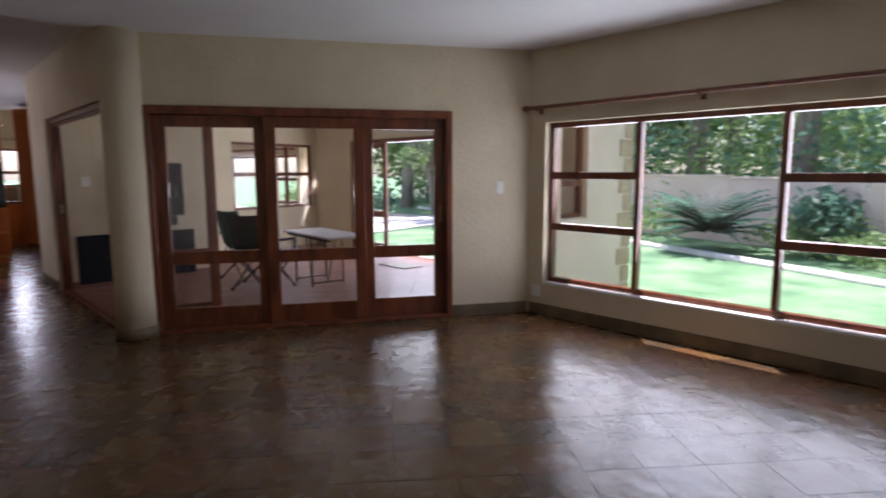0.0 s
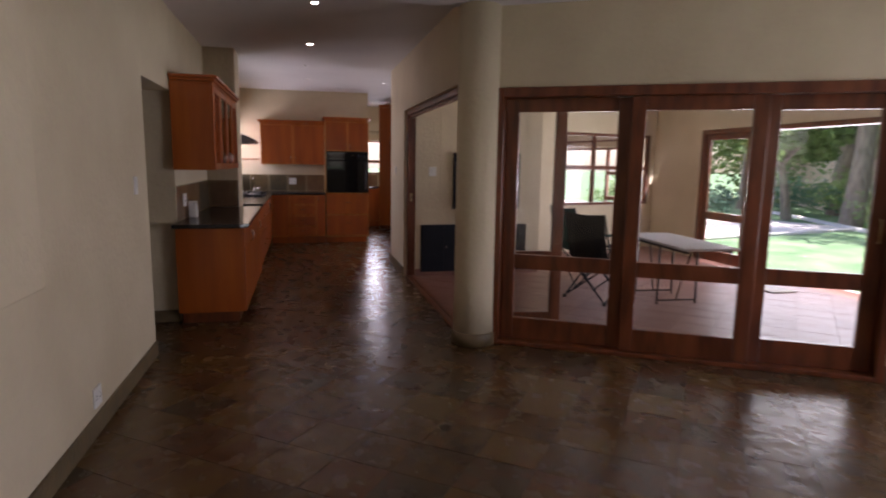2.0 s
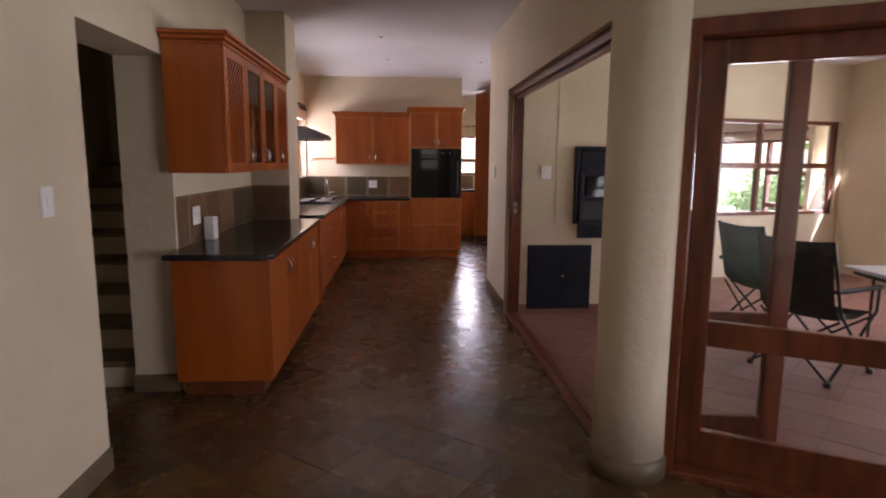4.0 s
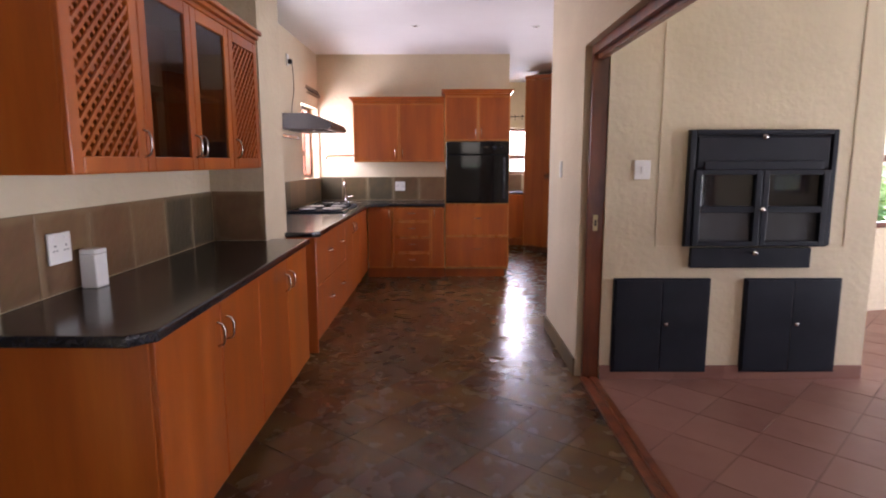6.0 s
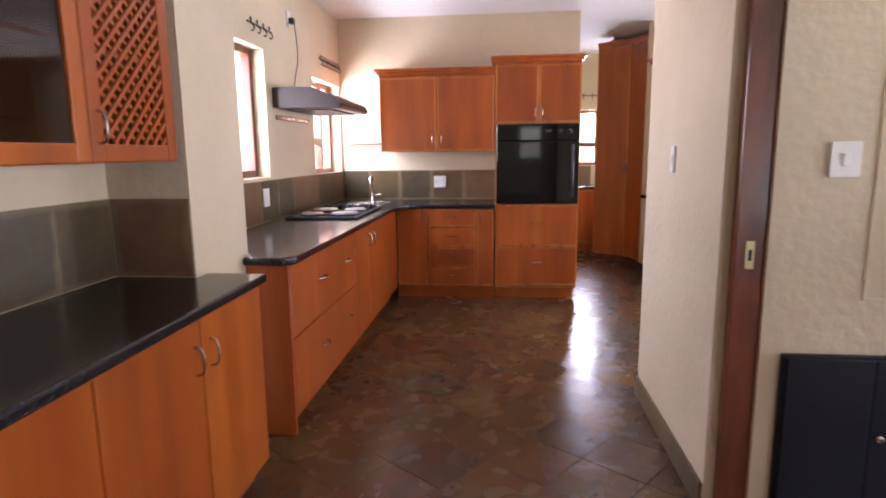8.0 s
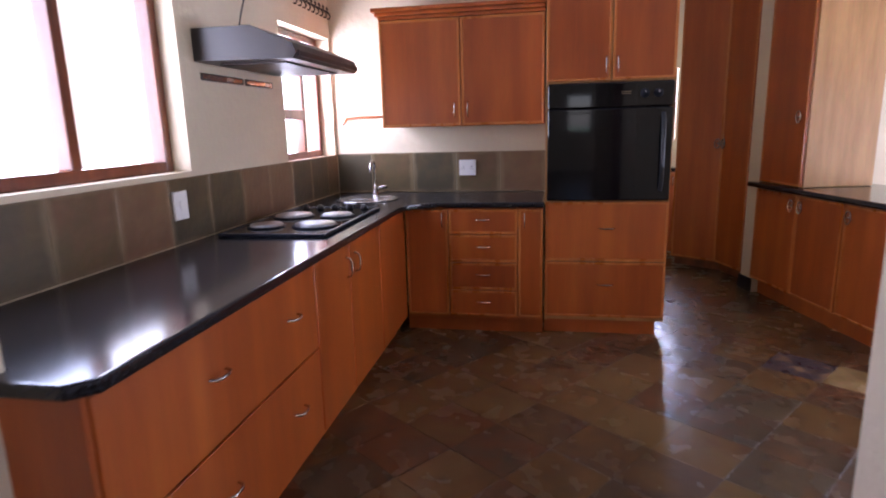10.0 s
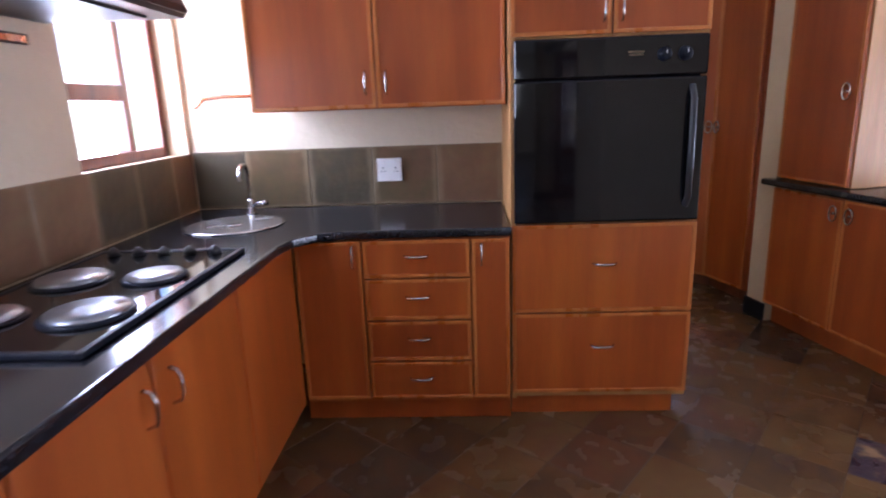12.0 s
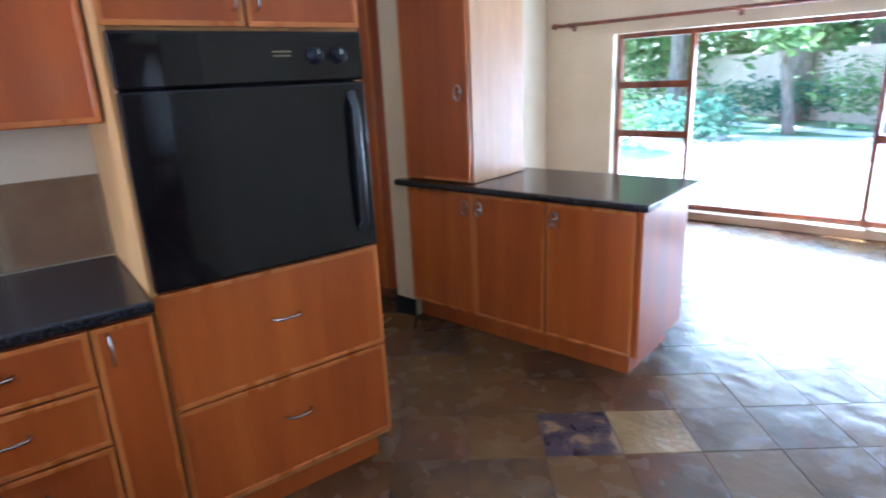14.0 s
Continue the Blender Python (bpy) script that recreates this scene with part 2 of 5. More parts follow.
QUOIN = material("tan_quoin_stone", [(0.45, 0.30, 0.19), (0.55, 0.40, 0.27)], 0.85, scale=4, fine=30, bump=0.4)
GRASS = material("lawn_grass", [(0.08, 0.19, 0.085), (0.14, 0.28, 0.13), (0.22, 0.36, 0.19)], 0.9, scale=1.3, fine=90, bump=0.6, fade=0.35)
LEAF = material("tree_leaf", [(0.09, 0.17, 0.05), (0.18, 0.30, 0.10), (0.30, 0.42, 0.18)], 0.45, scale=1.5, fine=15, bump=0)
LEAF_BLUE = material("blue_green_frond", [(0.06, 0.16, 0.10), (0.14, 0.28, 0.2)], 0.5, scale=3, fine=15, bump=0)
BARK = material("pale_bark", [(0.15, 0.12, 0.09), (0.30, 0.25, 0.2)], 0.9, scale=5, fine=30, bump=0.6, stretch=(3, 3, 0.7))
PAVING = material("pale_paving", [(0.64, 0.61, 0.57), (0.76, 0.73, 0.69)], 0.85, scale=3, fine=40, bump=0.3)
for leafy in (LEAF, LEAF_BLUE):
    nt = leafy.node_tree
    glowing, both = nt.nodes.new("ShaderNodeBsdfTranslucent"), nt.nodes.new("ShaderNodeMixShader")
    both.inputs[0].default_value = 0.45
    nt.links.new(nt.nodes["Principled BSDF"].inputs["Base Color"].links[0].from_socket, glowing.inputs["Color"])
    nt.links.new(nt.nodes["Principled BSDF"].outputs[0], both.inputs[1])
    nt.links.new(glowing.outputs[0], both.inputs[2])
    nt.links.new(both.outputs[0], nt.nodes["Material Output"].inputs[0])
LAMP_GLOW = glow("downlight_glow", (1.0, 0.93, 0.8), 30.0)


# ---- building blocks ----
def mesh_of(bm, name, mats, smooth=False):
    me = bpy.data.meshes.new(name)
    bmesh.ops.recalc_face_normals(bm, faces=bm.faces)
    bm.to_mesh(me)
    bm.free()
    for m in mats if isinstance(mats, (list, tuple)) else [mats]:
        me.materials.append(m)
    if smooth:
        for p in me.polygons:
            p.use_smooth = True
    return me


def put_box(bm, x0, x1, y0, y1, z0, z1, bevel=0.0, mat=0, turn=None):
    before = set(bm.faces)
    r = bmesh.ops.create_cube(bm, size=1.0)
    m = Matrix.Translation(((x0 + x1) / 2, (y0 + y1) / 2, (z0 + z1) / 2)) @ Matrix.Diagonal((abs(x1 - x0), abs(y1 - y0), abs(z1 - z0), 1))
    bmesh.ops.transform(bm, matrix=(turn @ m) if turn else m, verts=r["verts"])
    if bevel:
        edges = list({e for v in r["verts"] for e in v.link_edges})
        bmesh.ops.bevel(bm, geom=edges, offset=bevel, segments=2, affect="EDGES", profile=0.5)
    for f in bm.faces:
        if f not in before:
            f.material_index = mat


def box(name, x0, x1, y0, y1, z0, z1, mat, parent=None, bevel=0.0):
    bm = bmesh.new()
    cx, cy, cz = (x0 + x1) / 2, (y0 + y1) / 2, (z0 + z1) / 2
    put_box(bm, x0 - cx, x1 - cx, y0 - cy, y1 - cy, z0 - cz, z1 - cz, bevel)
    ob = new(name, mesh_of(bm, name, mat))
    ob.location = (cx, cy, cz)
    ob.parent = parent
    return ob


def joined(name, boxes, mat, parent=None, bevel=0.0, m=None):
    """Several boxes (x0, x1, y0, y1, z0, z1) as one mesh."""
    bm = bmesh.new()
    for b in boxes:
        put_box(bm, *b, bevel)
    ob = new(name, mesh_of(bm, name, mat))
    ob.parent = parent
    if m:
        ob.matrix_local = m
    return ob


def tube(name, points, radius, mat, parent=None, closed=False, flat=1.0):
    """A round bar through points."""
    c = bpy.data.curves.new(name, "CURVE")
    c.dimensions, c.bevel_depth, c.bevel_resolution, c.use_fill_caps = "3D", radius, 2, True
    s = c.splines.new("POLY")
    s.points.add(len(points) - 1)
    for p, q in zip(s.points, points):
        p.co = (*q, 1)
    s.use_cyclic_u = closed
    tmp = bpy.data.objects.new(name, c)
    me = bpy.data.meshes.new_from_object(tmp)
    bpy.data.objects.remove(tmp)
    me.materials.clear()
    me.materials.append(mat)
    for p in me.polygons:
        p.use_smooth = True
    ob = new(name, me)
    ob.parent = parent
    return ob


def lathe(name, profile, mat, parent=None, at=(0, 0, 0), steps=28):
    """A turned shape from (radius, height) pairs about the z axis."""
    bm = bmesh.new()
    rings = [[bm.verts.new((r * math.cos(2 * math.pi * i / steps), r * math.sin(2 * math.pi * i / steps), z)) for i in range(steps)] for r, z in profile]
    for a, b in zip(rings, rings[1:]):
        for i in range(steps):
            bm.faces.new((a[i], a[(i + 1) % steps], b[(i + 1) % steps], b[i]))
    for ring, r in ((rings[0], profile[0][0]), (rings[-1], profile[-1][0])):
        if r > 1e-4:
            bm.faces.new(ring)
    ob = new(name, mesh_of(bm, name, mat, True))
    ob.location = at
    ob.parent = parent
    return ob


def empty(name, x, y, z=0.0, turn=0.0):
    ob = new(name)
    ob.empty_display_size = 0.1
    ob.matrix_world = pose(x, y, z, 0, 0, turn)
    return ob


def frame_on(p0, p1):
    """The pose whose x axis runs from p0 to p1 on the ground, with its y axis to the left of that way."""
    return pose(p0[0], p0[1], 0, 0, 0, math.degrees(math.atan2(p1[1] - p0[1], p1[0] - p0[0])))


def wall(name, p0, p1, thick, openings=(), z0=0.0, z1=CEIL, mat=PLASTER, label=""):
    """A wall whose face lies on the line p0 to p1 and whose body lies to the left of it; openings: (from, to, bottom, top)."""
    length = math.hypot(p1[0] - p0[0], p1[1] - p0[1])
    cells, u = [], 0.0
    for a, b, lo, hi in sorted(openings):
        if a > u:
            cells.append((u, a, 0, thick, z0, z1))
        if lo > z0:
            cells.append((a, b, 0, thick, z0, lo))
        if hi < z1:
            cells.append((a, b, 0, thick, hi, z1))
        u = b
    if u < length:
        cells.append((u, length, 0, thick, z0, z1))
    ob = joined(name, cells, mat, m=frame_on(p0, p1))
    return tagged(ob, label or "cream textured plaster wall", "wall", kind="structure")


def skirting(p0, p1, spans, high=0.105, thick=0.014, mat=SKIRT):
    ob = joined("baseboard", [(a, b, -thick, 0, 0.002, high) for a, b in spans], mat, bevel=0.003, m=frame_on(p0, p1))
    return tagged(ob, "brown slate tile skirting along the wall", "baseboard", kind="structure")


def window(name, p0, p1, back, z0, z1, columns, label, wood=MERANTI, bar=0.05):
    """A timber window set back in a wall's line; columns: (from, to, transom heights)."""
    base = empty(name, p0[0], p0[1])
    base.matrix_world = frame_on(p0, p1)
    tagged(base, label, "window", kind="structure")
    u0, u1 = columns[0][0], columns[-1][1]
    y0, y1 = back, back + 0.07
    cells = [(u0, u0 + bar, y0, y1, z0, z1), (u1 - bar, u1, y0, y1, z0, z1), (u0 + bar, u1 - bar, y0, y1, z1 - bar, z1), (u0 + bar, u1 - bar, y0, y1, z0, z0 + bar)]
    for a, b, _ in columns[1:]:
        cells.append((a - bar / 2, a + bar / 2, y0, y1, z0 + bar, z1 - bar))
    joined("frame", cells, wood, base, 0.004)
    for a, b, cross in columns:
        lo = a + (bar if a == u0 else bar / 2)
        hi = b - (bar if b == u1 else bar / 2)
        levels = [z0 + bar, *cross, z1 - bar]
        if cross:
            joined("transom", [(lo, hi, y0 - 0.012, y1 - 0.004, z - 0.035, z + 0.035) for z in cross], wood, base, 0.004)
        for za, zb in zip(levels, levels[1:]):
            pane = joined("pane", [(lo - 0.004, hi + 0.004, back + 0.03, back + 0.034, za - 0.004, zb + 0.004)], GLASS, base)
            pane.visible_shadow = False
    return base


def glazed_leaf(name, parent, u0, u1, y0, y1, z0, z1, rail, wood=MERANTI, stile=0.095, name_glass="pane"):
    """A timber leaf with one rail and two panes, in its parent's frame."""
    leaf = joined(name, [(u0, u0 + stile, y0, y1, z0, z1), (u1 - stile, u1, y0, y1, z0, z1), (u0 + stile, u1 - stile, y0, y1, z1 - stile, z1),
                         (u0 + stile, u1 - stile, y0, y1, z0, z0 + 0.18), (u0 + stile, u1 - stile, y0, y1, rail - 0.06, rail + 0.06)], wood, parent, 0.006)
    ym = (y0 + y1) / 2
    for a, b in ((z0 + 0.18, rail - 0.06), (rail + 0.06, z1 - stile)):
        g = joined(name_glass, [(u0 + stile - 0.005, u1 - stile + 0.005, ym - 0.002, ym + 0.002, a - 0.005, b + 0.005)], GLASS, leaf)
        g.visible_shadow = False
    return leaf


# ---- structure ----
HOUSE = [(-9.1, -2.0, 2.0, 7.22), (-2.0, 4.2, -0.58, 5.56), (-14.2, -9.1, -0.72, 7.0), (-9.1, -2.0, -0.6, 2.0), (-7.42, -3.8, -1.9, -0.6)]
joined("floor", [(*h, -0.2, -0.0022) for h in HOUSE], GROUT)
tagged(bpy.data.objects["floor"], "multicoloured slate tile floor with dark grout", "floor", kind="structure")
ceil = joined("ceiling", [(*h, CEIL, CEIL + 0.15) for h in HOUSE], CEILING)
tagged(ceil, "smooth white painted ceiling", "ceiling", kind="structure")

SLIDE_A, SLIDE_B, CORNER = (-3.925, 2.235), (-2.525, 4.68), (-2.113, 5.40)
SLIDE_LEN = math.hypot(SLIDE_B[0] - SLIDE_A[0], SLIDE_B[1] - SLIDE_A[1])
HEAD = 2.075
bm = bmesh.new()
low = [bm.verts.new((x, y, LIVING_CEIL)) for x, y in ((-4.05, -0.5), (4.1, -0.5), (4.1, 5.48), (-2.08, 5.48), (-3.97, 2.19), (-4.05, 2.05))]
r = bmesh.ops.extrude_face_region(bm, geom=[bm.faces.new(low)])
bmesh.ops.translate(bm, vec=(0, 0, CEIL + 0.01 - LIVING_CEIL), verts=[v for v in r["geom"] if isinstance(v, bmesh.types.BMVert)])
tagged(new("ceiling_living", mesh_of(bm, "ceiling_living", CEILING)), "smooth white living room ceiling, lower than the corridor's", "ceiling", kind="structure")
# living room
wall("wall_north", CORNER, (4.0, 5.40), 0.16, [(0.19, 3.29, 0.35, 1.965)])
wall("wall_slide", SLIDE_A, CORNER, 0.14, [(0.0, SLIDE_LEN, 0.0, HEAD)])
wall("wall_east", (4.0, 5.56), (4.0, -0.6), 0.2, [(3.1, 3.85, 1.15, 2.25)])
wall("wall_south", (4.0, -0.378), (-5.085, -0.378), 0.3, [(8.1, 9.06, 0.0, 2.07)])
wall("wall_counter", (-5.09, -0.385), (-7.0, -0.385), 0.2)
wall("wall_pier", (-6.93, -0.035), (-7.42, -0.035), 0.6)
wall("wall_kitchen", (-7.42, -0.52), (-11.1, -0.52), 0.22, [(0.36, 1.51, 1.245, 2.16), (2.58, 3.45, 1.215, 2.1)])
wall("wall_kitchen_end", (-10.9, -0.52), (-10.9, 1.965), 0.16)
wall("wall_scullery_south", (-11.06, 0.6), (-13.6, 0.6), 0.2)
wall("wall_scullery_west", (-13.6, 0.4), (-13.6, 4.2), 0.2, [(1.66, 2.2, 1.2, 2.0)])
# corridor's other side and the patio room
wall("wall_corridor", (-8.04, 2.0), (-4.05, 2.0), 0.14, [(1.125, 3.99, 0.0, HEAD + 0.06)])
DIVIDE_A, DIVIDE_B = (-9.17, 7.0), (-8.04, 2.0)
wall("wall_divide", DIVIDE_A, DIVIDE_B, 0.16, [(0.12, 2.05, 0.8, 2.04)])
wall("wall_patio", (-9.2, 7.0), (-2.0, 7.0), 0.22, [(1.45, 5.2, -0.1, HEAD)])
wall("wall_patio_side", (-2.2, 7.0), (-2.2, 5.562), 0.2, [(0.73, 1.22, 0.97, 2.02)])
wall("wall_braai", (-6.85, 3.87), (-6.85, 2.143), -1.1, mat=PLASTER)
WING = pose(-11.464, 2.813, 0, 0, 0, 12.5)


def wing(u, v):
    p = WING @ Vector((u, v, 0))
    return (p.x, p.y)


wall("wall_wing_north", wing(-1.03, 3.43), wing(2.95, 3.43), 0.24, [(0.80, 3.9, 0.085, 1.85)])
wall("wall_wing_west", wing(-1.03, 0.0), wing(-1.03, 3.6), 0.2)
wall("wall_wing_pier", wing(-0.125, 0.0), wing(0.03, 0.0), 0.62)

breast = joined("chimney_breast", [(-1.92, -0.4, -0.377, -0.23, 0.98, CEIL)], PLASTER, bevel=0.012)
tagged(breast, "cream plastered overmantel projecting from the wall", "wall", kind="structure")

# column between the corridor and the sliding doors
col = lathe("column", [(0.17, 0.105), (0.165, 0.5), (0.165, CEIL)], PLASTER, at=(-3.99, 2.10, 0), steps=40)
tagged(col, "round cream plastered column", "column", kind="structure")
lathe("column_base", [(0.182, 0.002), (0.182, 0.1), (0.17, 0.107)], SKIRT, at=(-3.99, 2.10, 0), steps=40)
tagged(bpy.data.objects["column_base"], "slate skirting round the column's foot", "baseboard", kind="structure")

skirting(CORNER, (4.0, 5.40), [(0.02, 6.1)], 0.12)
skirting(SLIDE_A, CORNER, [(SLIDE_LEN, SLIDE_LEN + 0.81)], 0.12)
skirting((4.0, -0.378), (-5.09, -0.378), [(0.0, 8.1)], 0.115)
skirting((-5.06, -0.69), (-5.06, -0.385), [(0.0, 0.3)], 0.115)
skirting((-8.04, 2.0), (-4.05, 2.0), [(0.0, 1.12)], 0.12)
skirting(DIVIDE_A, DIVIDE_B, [(0.5, 5.1)], 0.1)
skirting(wing(-1.03, 3.43), wing(2.95, 3.43), [(0, 3.9)], 0.08, mat=QUOIN)
skirting(wing(-0.125, 0.0), wing(0.03, 0.0), [(-0.014, 0.17)], 0.12, mat=BLACK_STEEL)
skirting(wing(-0.125, 0.5), wing(-0.125, 0.0), [(0.0, 0.5)], 0.12, mat=BLACK_STEEL)
skirting((-6.85, 2.145), (-6.85, 3.87), [(0.0, 1.72)], 0.1, mat=TERRACOTTA)

# windows
window("window_1", CORNER, (4.0, 5.40), 0.08, 0.35, 1.965, [(0.19, 1.158, (0.925, 1.44)), (1.158, 2.34, ()), (2.34, 3.29, (0.92, 1.43))], "dark timber living room window with one large pane and opening lights")
window("window_2", (-7.42, -0.52), (-11.1, -0.52), 0.09, 1.245, 2.16, [(0.36, 0.93, ()), (0.93, 1.51, ())], "narrow timber kitchen window above the worktop")
window("window_3", (-7.42, -0.52), (-11.1, -0.52), 0.1, 1.215, 2.1, [(2.58, 3.13, (1.53,)), (3.13, 3.45, ())], "timber kitchen window beside the sink")
window("window_4", (-13.6, 0.4), (-13.6, 4.2), 0.08, 1.2, 2.0, [(1.66, 2.2, (1.5,))], "small timber scullery window")
window("window_5", DIVIDE_A, DIVIDE_B, 0.05, 0.8, 2.04, [(0.12, 0.75, (1.45,)), (0.75, 1.4, (1.45,)), (1.4, 2.05, (1.45,))], "dark timber window between patio room and dining wing")
window("window_8", (4.0, 5.56), (4.0, -0.6), 0.08, 1.15, 2.25, [(3.1, 3.85, (1.7,))], "tall narrow timber window in the living room")
window("window_6", (-2.2, 7.0), (-2.2, 5.27), 0.08, 0.97, 2.02, [(0.73, 1.22, (1.35,))], "dark timber side window of the patio room")
window("window_7", wing(-1.03, 3.43), wing(2.95, 3.43), 0.09, 0.085, 1.85, [(0.80, 1.565, (0.84, 1.34)), (1.565, 3.11, ()), (3.11, 3.9, (0.84, 1.34))], "large timber dining wing window reaching near the floor")
sill = joined("window_sill", [(0.192, 3.288, -0.004, 0.078, 0.33, 0.354)], WHITE_PLASTIC, m=frame_on(CORNER, (4.0, 5.40)), bevel=0.004)
tagged(sill, "white painted window sill", "sill", kind="structure")

# sliding doors between living room and patio room
slide = empty("door_1", *SLIDE_A)
slide.matrix_world = frame_on(SLIDE_A, SLIDE_B)
tagged(slide, "closed dark timber sliding doors with three glazed panels", "sliding door", kind="structure")
F = 0.06
joined("frame", [(0, F, -0.02, 0.145, 0, HEAD), (SLIDE_LEN - F, SLIDE_LEN, -0.02, 0.145, 0, HEAD), (F, SLIDE_LEN - F, -0.02, 0.145, HEAD - 0.075, HEAD), (F, SLIDE_LEN - F, -0.02, 0.145, 0.0, 0.035)], MERANTI, slide, 0.006)
for u0, u1, y in ((0.062, 1.03, 0.075), (1.02, 1.95, 0.022), (1.93, SLIDE_LEN - F - 0.002, 0.075)):
    glazed_leaf("panel", slide, u0, u1, y, y + 0.045, 0.036, HEAD - 0.076, 0.69, stile=0.105)
tube("handle", [(SLIDE_LEN - F - 0.05, 0.07, 0.98), (SLIDE_LEN - F - 0.05, 0.045, 0.98), (SLIDE_LEN - F - 0.05, 0.045, 1.14), (SLIDE_LEN - F - 0.05, 0.07, 1.14)], 0.007, BRASS, slide)

# opening from corridor to patio room: lining, floor track and stacked folding leaf
lining = joined("door_frame", [(1.126, 1.172, 0.04, 0.152, 0, HEAD + 0.058), (1.172, 3.87, 0.04, 0.152, HEAD, HEAD + 0.058), (1.172, 3.87, 0.07, 0.11, HEAD - 0.03, HEAD)], MERANTI, bevel=0.005, m=frame_on((-8.04, 2.0), (-4.05, 2.0)))
tagged(lining, "dark timber lining of the wide corridor opening", "door frame", kind="structure")
track = joined("floor_track", [(1.19, 3.87, 0.02, 0.062, 0.0, 0.022), (1.19, 3.87, 0.085, 0.125, 0.0, 0.022), (1.19, 3.87, 0.062, 0.085, 0.0, 0.009)], MERANTI, bevel=0.003, m=frame_on((-8.04, 2.0), (-4.05, 2.0)))
tagged(track, "dark timber floor track across the opening", "door track", kind="structure")
catch = joined("keep_plate", [(1.172, 1.177, 0.075, 0.103, 0.99, 1.09)], BRASS, m=frame_on((-8.04, 2.0), (-4.05, 2.0)))
tagged(catch, "brass lock keep on the timber jamb", "lock plate")
joined("slot", [(1.1765, 1.179, 0.083, 0.095, 1.02, 1.06)], BLACK_STEEL, catch)
fold = empty("door_2", -4.17, 2.16)
fold.matrix_world = frame_on((-4.17, 2.18), (-4.06, 2.9))
tagged(fold, "folded-back dark timber glazed door leaf", "door", kind="structure")
glazed_leaf("leaf", fold, 0.0, 0.74, 0, 0.045, 0.02, HEAD - 0.02, 0.68)

# doors to the garden in the patio room
garden_door = empty("door_3", -7.75, 7.0)
garden_door.matrix_world = frame_on((-7.75, 7.02), (-4.0, 7.02))
tagged(garden_door, "open dark timber garden doors with a glazed leaf", "door", kind="structure")
joined("frame", [(0, 0.07, 0, 0.14, -0.02, HEAD), (3.68, 3.75, 0, 0.14, -0.02, HEAD), (0.07, 3.68, 0, 0.14, HEAD - 0.07, HEAD)], MERANTI, garden_door, 0.005)
glazed_leaf("leaf", garden_door, 0.07, 1.05, 0.04, 0.085, 0.0, HEAD - 0.07, 0.72)

fin = box("outer_reveal", -9.12, -8.945, -1.25, -0.745, -0.1, 2.7, RENDER_WALL)
tagged(fin, "sunlit rendered reveal outside the kitchen window", "wall", kind="structure")

# curtain rods
for p0, p1, u0, u1, z, br in ((CORNER, (4, 5.40), 0.0, 4.2, 2.11, (0.14, 1.75, 3.2)), (wing(-1.03, 3.43), wing(2.95, 3.43), 0.15, 3.9, 1.975, (0.35, 2.0, 3.6))):
    rod = empty("curtain_rod", *p0)
    rod.matrix_world = frame_on(p0, p1)
    tagged(rod, "dark red wooden curtain rod above the window", "curtain rod")
    tube("pole", [(u0, -0.075, z), (u1, -0.075, z)], 0.019, MERANTI, rod)
    for u in (u0, u1):
        tube("finial", [(u - 0.025, -0.075, z), (u + 0.025, -0.075, z)], 0.03, MERANTI, rod)
    for u in br:
        joined("bracket", [(u - 0.014, u + 0.014, -0.095, -0.002, z - 0.03, z - 0.017), (u - 0.022, u + 0.022, -0.012, -0.002, z - 0.06, z + 0.03), (u - 0.014, u + 0.014, -0.1, -0.092, z - 0.03, z + 0.02)], MERANTI, rod, 0.003)

# stairs beyond the opening in the south wall
stair = empty("staircase", -4.6, -0.9)
tagged(stair, "pale plastered stairs with dark slate treads", "stairs", kind="structure")
for i in range(8):
    x = -5.15 - 0.25 * i
    box("riser", x - 0.02, x, -1.72, -0.7, 0.18 * i, 0.18 * i + 0.14, PLASTER).parent = stair
    box("tread", x - 0.27, x + 0.025, -1.72, -0.7, 0.18 * i + 0.14, 0.18 * (i + 1), SKIRT, bevel=0.006).parent = stair
for o in stair.children:
    o.matrix_parent_inverse = stair.matrix_world.inverted()
wall("wall_stair_west", (-7.2, -1.75), (-7.2, -0.6), 0.15)
wall("wall_stair_east", (-3.85, -0.69), (-3.85, -1.75), 0.15)
wall("wall_stair_south", (-3.8, -1.75), (-7.3, -1.75), 0.15)


# ---- kitchen things ----
def bow_handle(parent, at, along, out, length=0.1, mat=CHROME):
    """A small arched pull. along: the way it runs; out: away from the door."""
    a, o, c = Vector(along), Vector(out), Vector(at)
    pts = [c - a * length / 2, c - a * length * 0.42 + o * 0.022, c - a * length * 0.2 + o * 0.03, c + a * length * 0.2 + o * 0.03, c + a * length * 0.42 + o * 0.022, c + a * length / 2]
    return tube("handle", pts, 0.0048, mat, parent)


